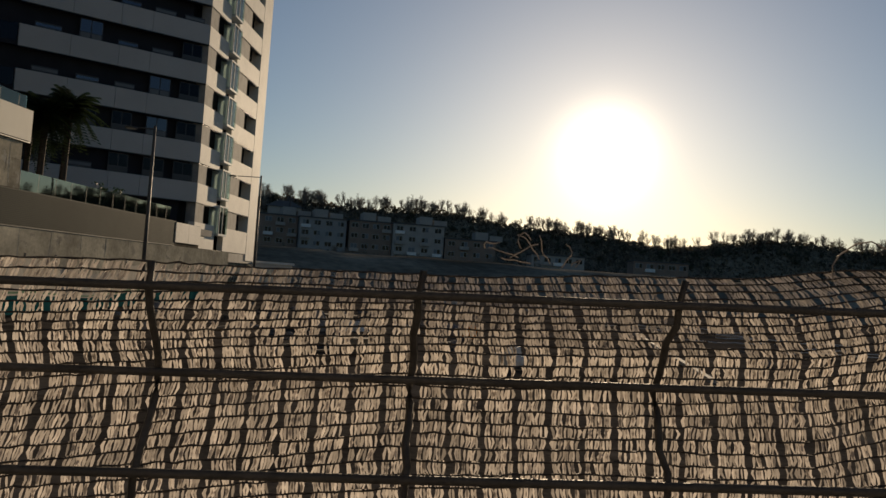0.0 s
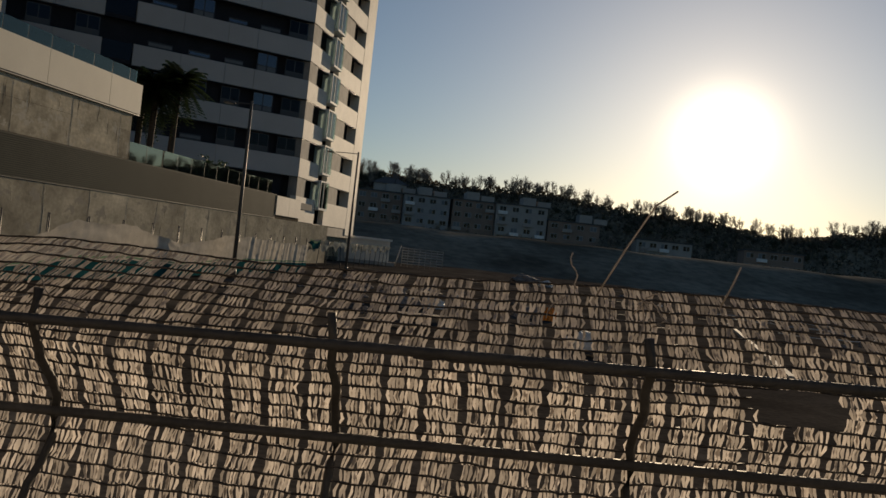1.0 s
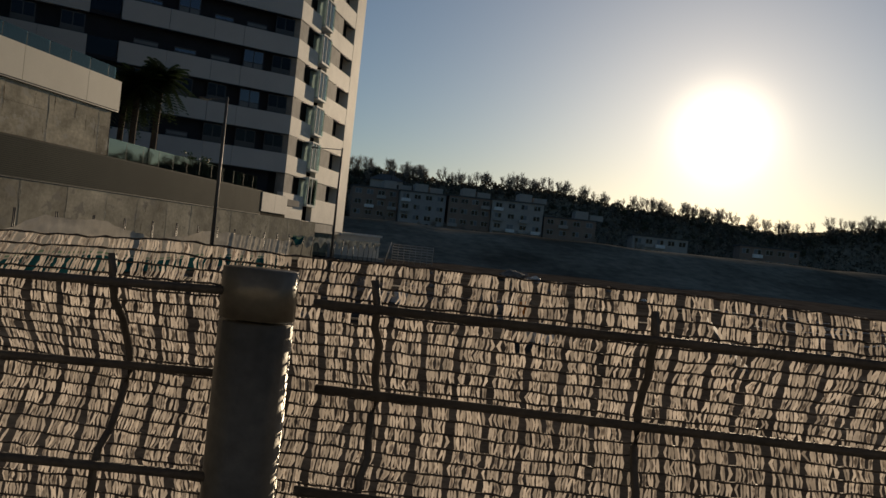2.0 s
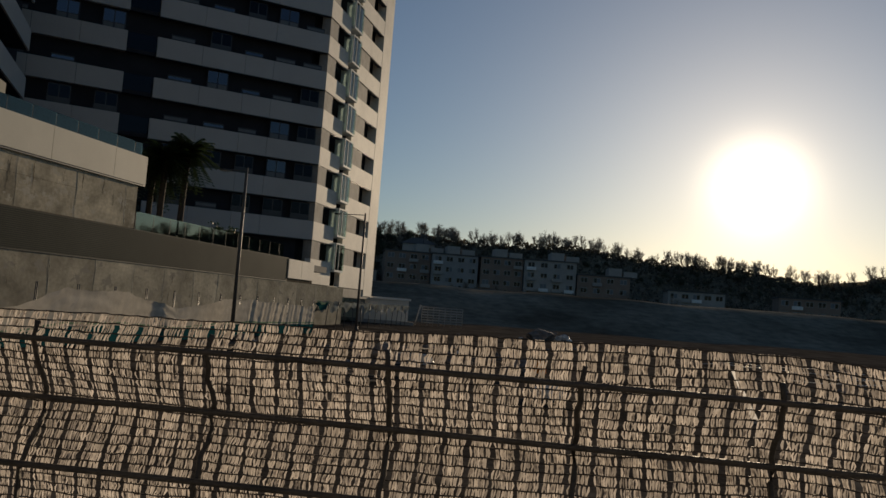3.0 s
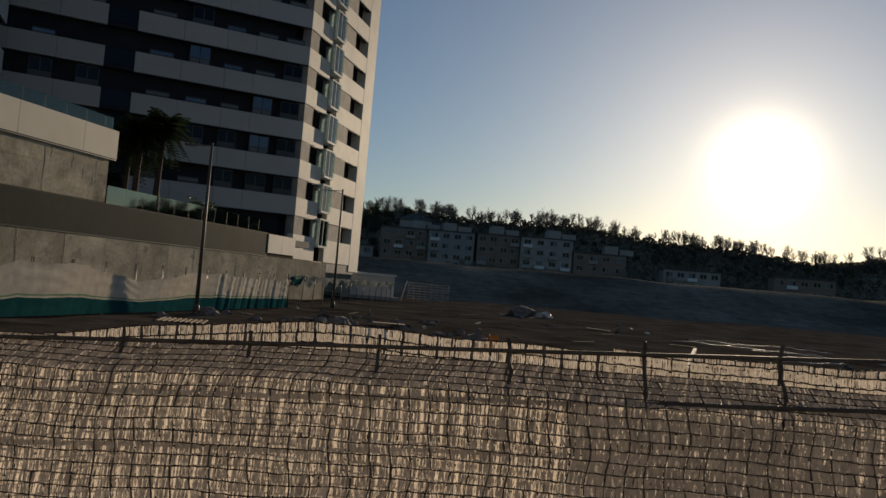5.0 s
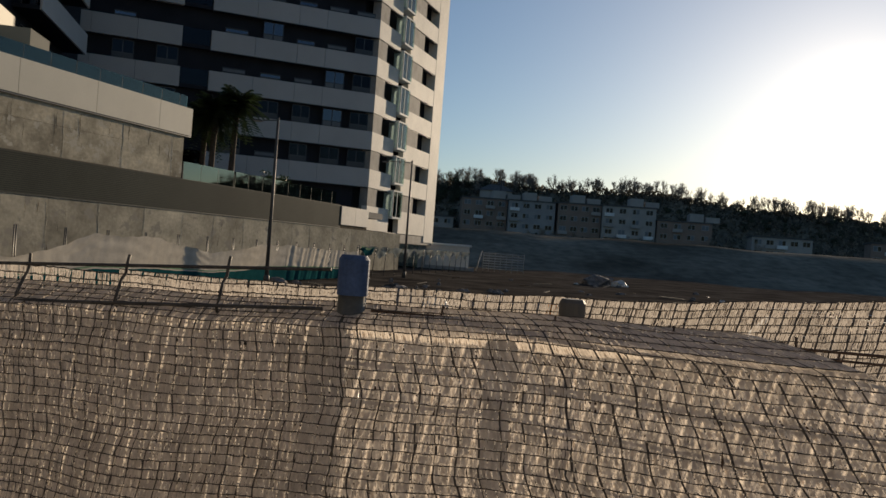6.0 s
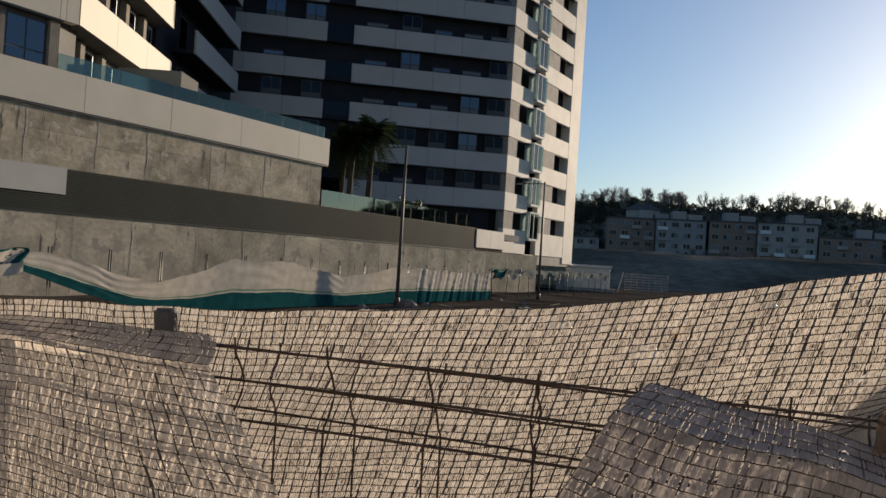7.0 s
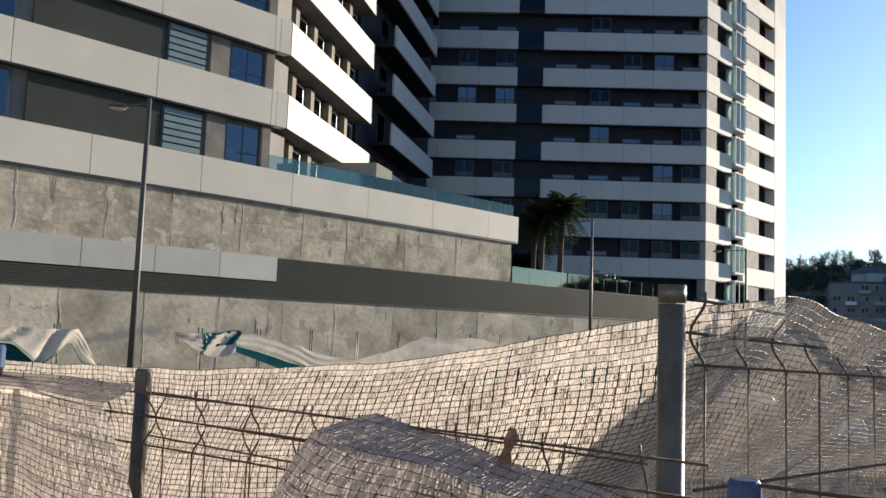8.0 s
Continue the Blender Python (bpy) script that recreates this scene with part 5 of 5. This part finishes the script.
# ---- things on the lot ----
def lump(name, label, cat, x, y, r, h, mat, seed, group=""):
    rl = random.Random(seed)
    t = thing(name, label, cat, (x, y, ground_height(x, y)), group=group)
    bm = bmesh.new()
    bmesh.ops.create_icosphere(bm, subdivisions=3, radius=1)
    for v in bm.verts:
        k = 1 + 0.45 * noise.noise(v.co * 1.6 + Vector((seed, 0, 0))) + 0.2 * noise.noise(v.co * 4.5 + Vector((seed, 3, 0)))
        v.co = Vector((v.co.x * r * k, v.co.y * r * 0.8 * k, max(v.co.z * h * k, -0.05)))
    part("body", bm, mat, t)
    return t


lump("debris_heap", "heap of brown site debris under a sheet", "debris", -0.75, 33.0, 0.9, 0.62, M_RUBBLE, 1)
lump("sack", "crumpled white sack beside the debris heap", "sack", 0.55, 32.8, 0.5, 0.42, M_BAG, 2)
lump("sack", "crumpled white plastic sheet on the lot", "sack", 3.35, 23.6, 0.42, 0.45, M_BAG, 3)
lump("debris_heap", "low dark heap of rubble on the lot", "debris", 4.4, 33.4, 0.7, 0.4, M_RUBBLE, 4)
lump("orange_bucket", "crushed orange plastic bucket on the lot", "bucket", 5.0, 33.0, 0.28, 0.5, M_ORANGE, 5)
lump("debris_heap", "grey covered heap on the far lot", "debris", 13.5, 74.5, 1.5, 0.8, M_RUBBLE, 6)
lump("sack", "pale sack on the far lot", "sack", 15.3, 74.0, 0.7, 0.5, M_BAG, 7)
lump("debris_heap", "small heap of rags at the lamp foot", "debris", -6.7, 38.6, 0.5, 0.3, M_RUBBLE, 8)
crate = thing("wooden_crate", "flat wooden crate with a pale plywood top", "crate", (-0.35, 26.6, 0.0))
slab_part("side", M_WOOD, crate, ((0, 0, 0), (1, 0.05, 0), (-0.05, 1, 0), -0.72, 0.72, 0, 0.5, 0.05, 0.2))
slab_part("top", M_WOOD, crate, ((0, 0, 0), (1, 0.05, 0), (-0.05, 1, 0), -0.76, 0.76, -0.04, 0.55, 0.204, 0.235))
for q in (-0.6, 0.0, 0.6):
    slab_part("runner", M_WOOD, crate, ((0, 0, 0), (1, 0.05, 0), (-0.05, 1, 0), q - 0.06, q + 0.06, 0.0, 0.5, -0.02, 0.046))
pallet = thing("wood_pallet", "pale wooden board panel lying on the lot", "board", (1.2, 40.5, 0.04))
for i in range(5):
    slab_part("plank", M_WOOD, pallet, ((0, 0, 0), (1, 0.05, 0), (-0.05, 1, 0), -0.75, 0.75, i * 0.21, i * 0.21 + 0.19, 0.09, 0.13))
for q in (-0.6, 0, 0.6):
    slab_part("bearer", M_WOOD, pallet, ((0, 0, 0), (1, 0.05, 0), (-0.05, 1, 0), q - 0.05, q + 0.05, 0, 1.03, 0, 0.088))
grate = thing("slatted_frame", "flat slatted wooden frame lying on the soil", "frame", (-6.5, 33.0, 0.03))
for i in range(9):
    slab_part("slat", M_WOOD, grate, ((0, 0, 0), (1, 0.1, 0), (-0.1, 1, 0), -0.8 + i * 0.19, -0.7 + i * 0.19, -1.0, 1.0, 0.04, 0.07))
rd = random.Random(5)
for i in range(46):
    a, far = rd.gauss(0, 2.2), rd.uniform(0, 1)
    x, y = -2.2 + a + 3.5 * far, 33.5 + 14 * far + rd.gauss(0, 0.8)
    lump("rubble", "dark clod of broken rubble on the soil", "rubble", x, y, rd.uniform(0.08, 0.34), rd.uniform(0.05, 0.2), M_RUBBLE if rd.random() < 0.8 else M_SOIL, 200 + i, "loose debris on the lot")
for i in range(70):
    x, y = rd.uniform(-9, 22), rd.uniform(22, 75)
    if rd.random() < 0.45:
        ob = tagged(slab_part("plank", M_WOOD, None, ((0, 0, 0), (1, 0, 0), (0, 1, 0), -rd.uniform(0.3, 1.0), rd.uniform(0.3, 1.0), -0.06, 0.06, 0, 0.04)), "loose weathered plank on the soil", "plank", group="loose debris on the lot")
        ob.location = (x, y, ground_height(x, y) + 0.02)
        ob.rotation_euler = (rd.uniform(-0.1, 0.1), rd.uniform(-0.15, 0.15), rd.uniform(0, 3.1))
    else:
        o = lump("rubble", "broken rubble piece on the soil", "rubble", x, y, rd.uniform(0.08, 0.3), rd.uniform(0.08, 0.22), M_RUBBLE if rd.random() < 0.7 else M_BAG, i, "loose debris on the lot")
kerb = thing("kerb", "long pale kerb along the lot track", "kerb", kind="structure")
ku = (Vector((16.3, 42.0, 0)) - Vector((9.4, 25.5, 0))).normalized()
for i in range(22):
    slab_part("kerb_stone", M_KERB, kerb, (Vector((7.5, 20.9, 0)), ku, Vector((ku.y, -ku.x, 0)), i * 1.02, i * 1.02 + 1.0, 0, 0.15, -0.1, 0.14))
for i in range(9):
    bm = bmesh.new()
    x, y = 17 + rd.uniform(0, 5), 26 + i * 3.2
    pts = [Vector((x, y, 0.08))]
    dd = Vector((1, rd.uniform(-0.7, 0.1), 0))
    for q in range(14):
        dd = (dd + Vector((rd.uniform(-0.3, 0.3), rd.uniform(-0.3, 0.3), 0))).normalized()
        nxt = pts[-1] + dd * 0.6
        pts.append(Vector((nxt.x, nxt.y, ground_height(nxt.x, nxt.y) + 0.06 + 0.08 * rd.random())))
    tube(bm, pts, 0.022, 6)
    tagged(part("loose_cable", bm, M_FRAME_W, None, "", True), "pale cable lying loose on the lot", "cable", group="loose cables on the lot")
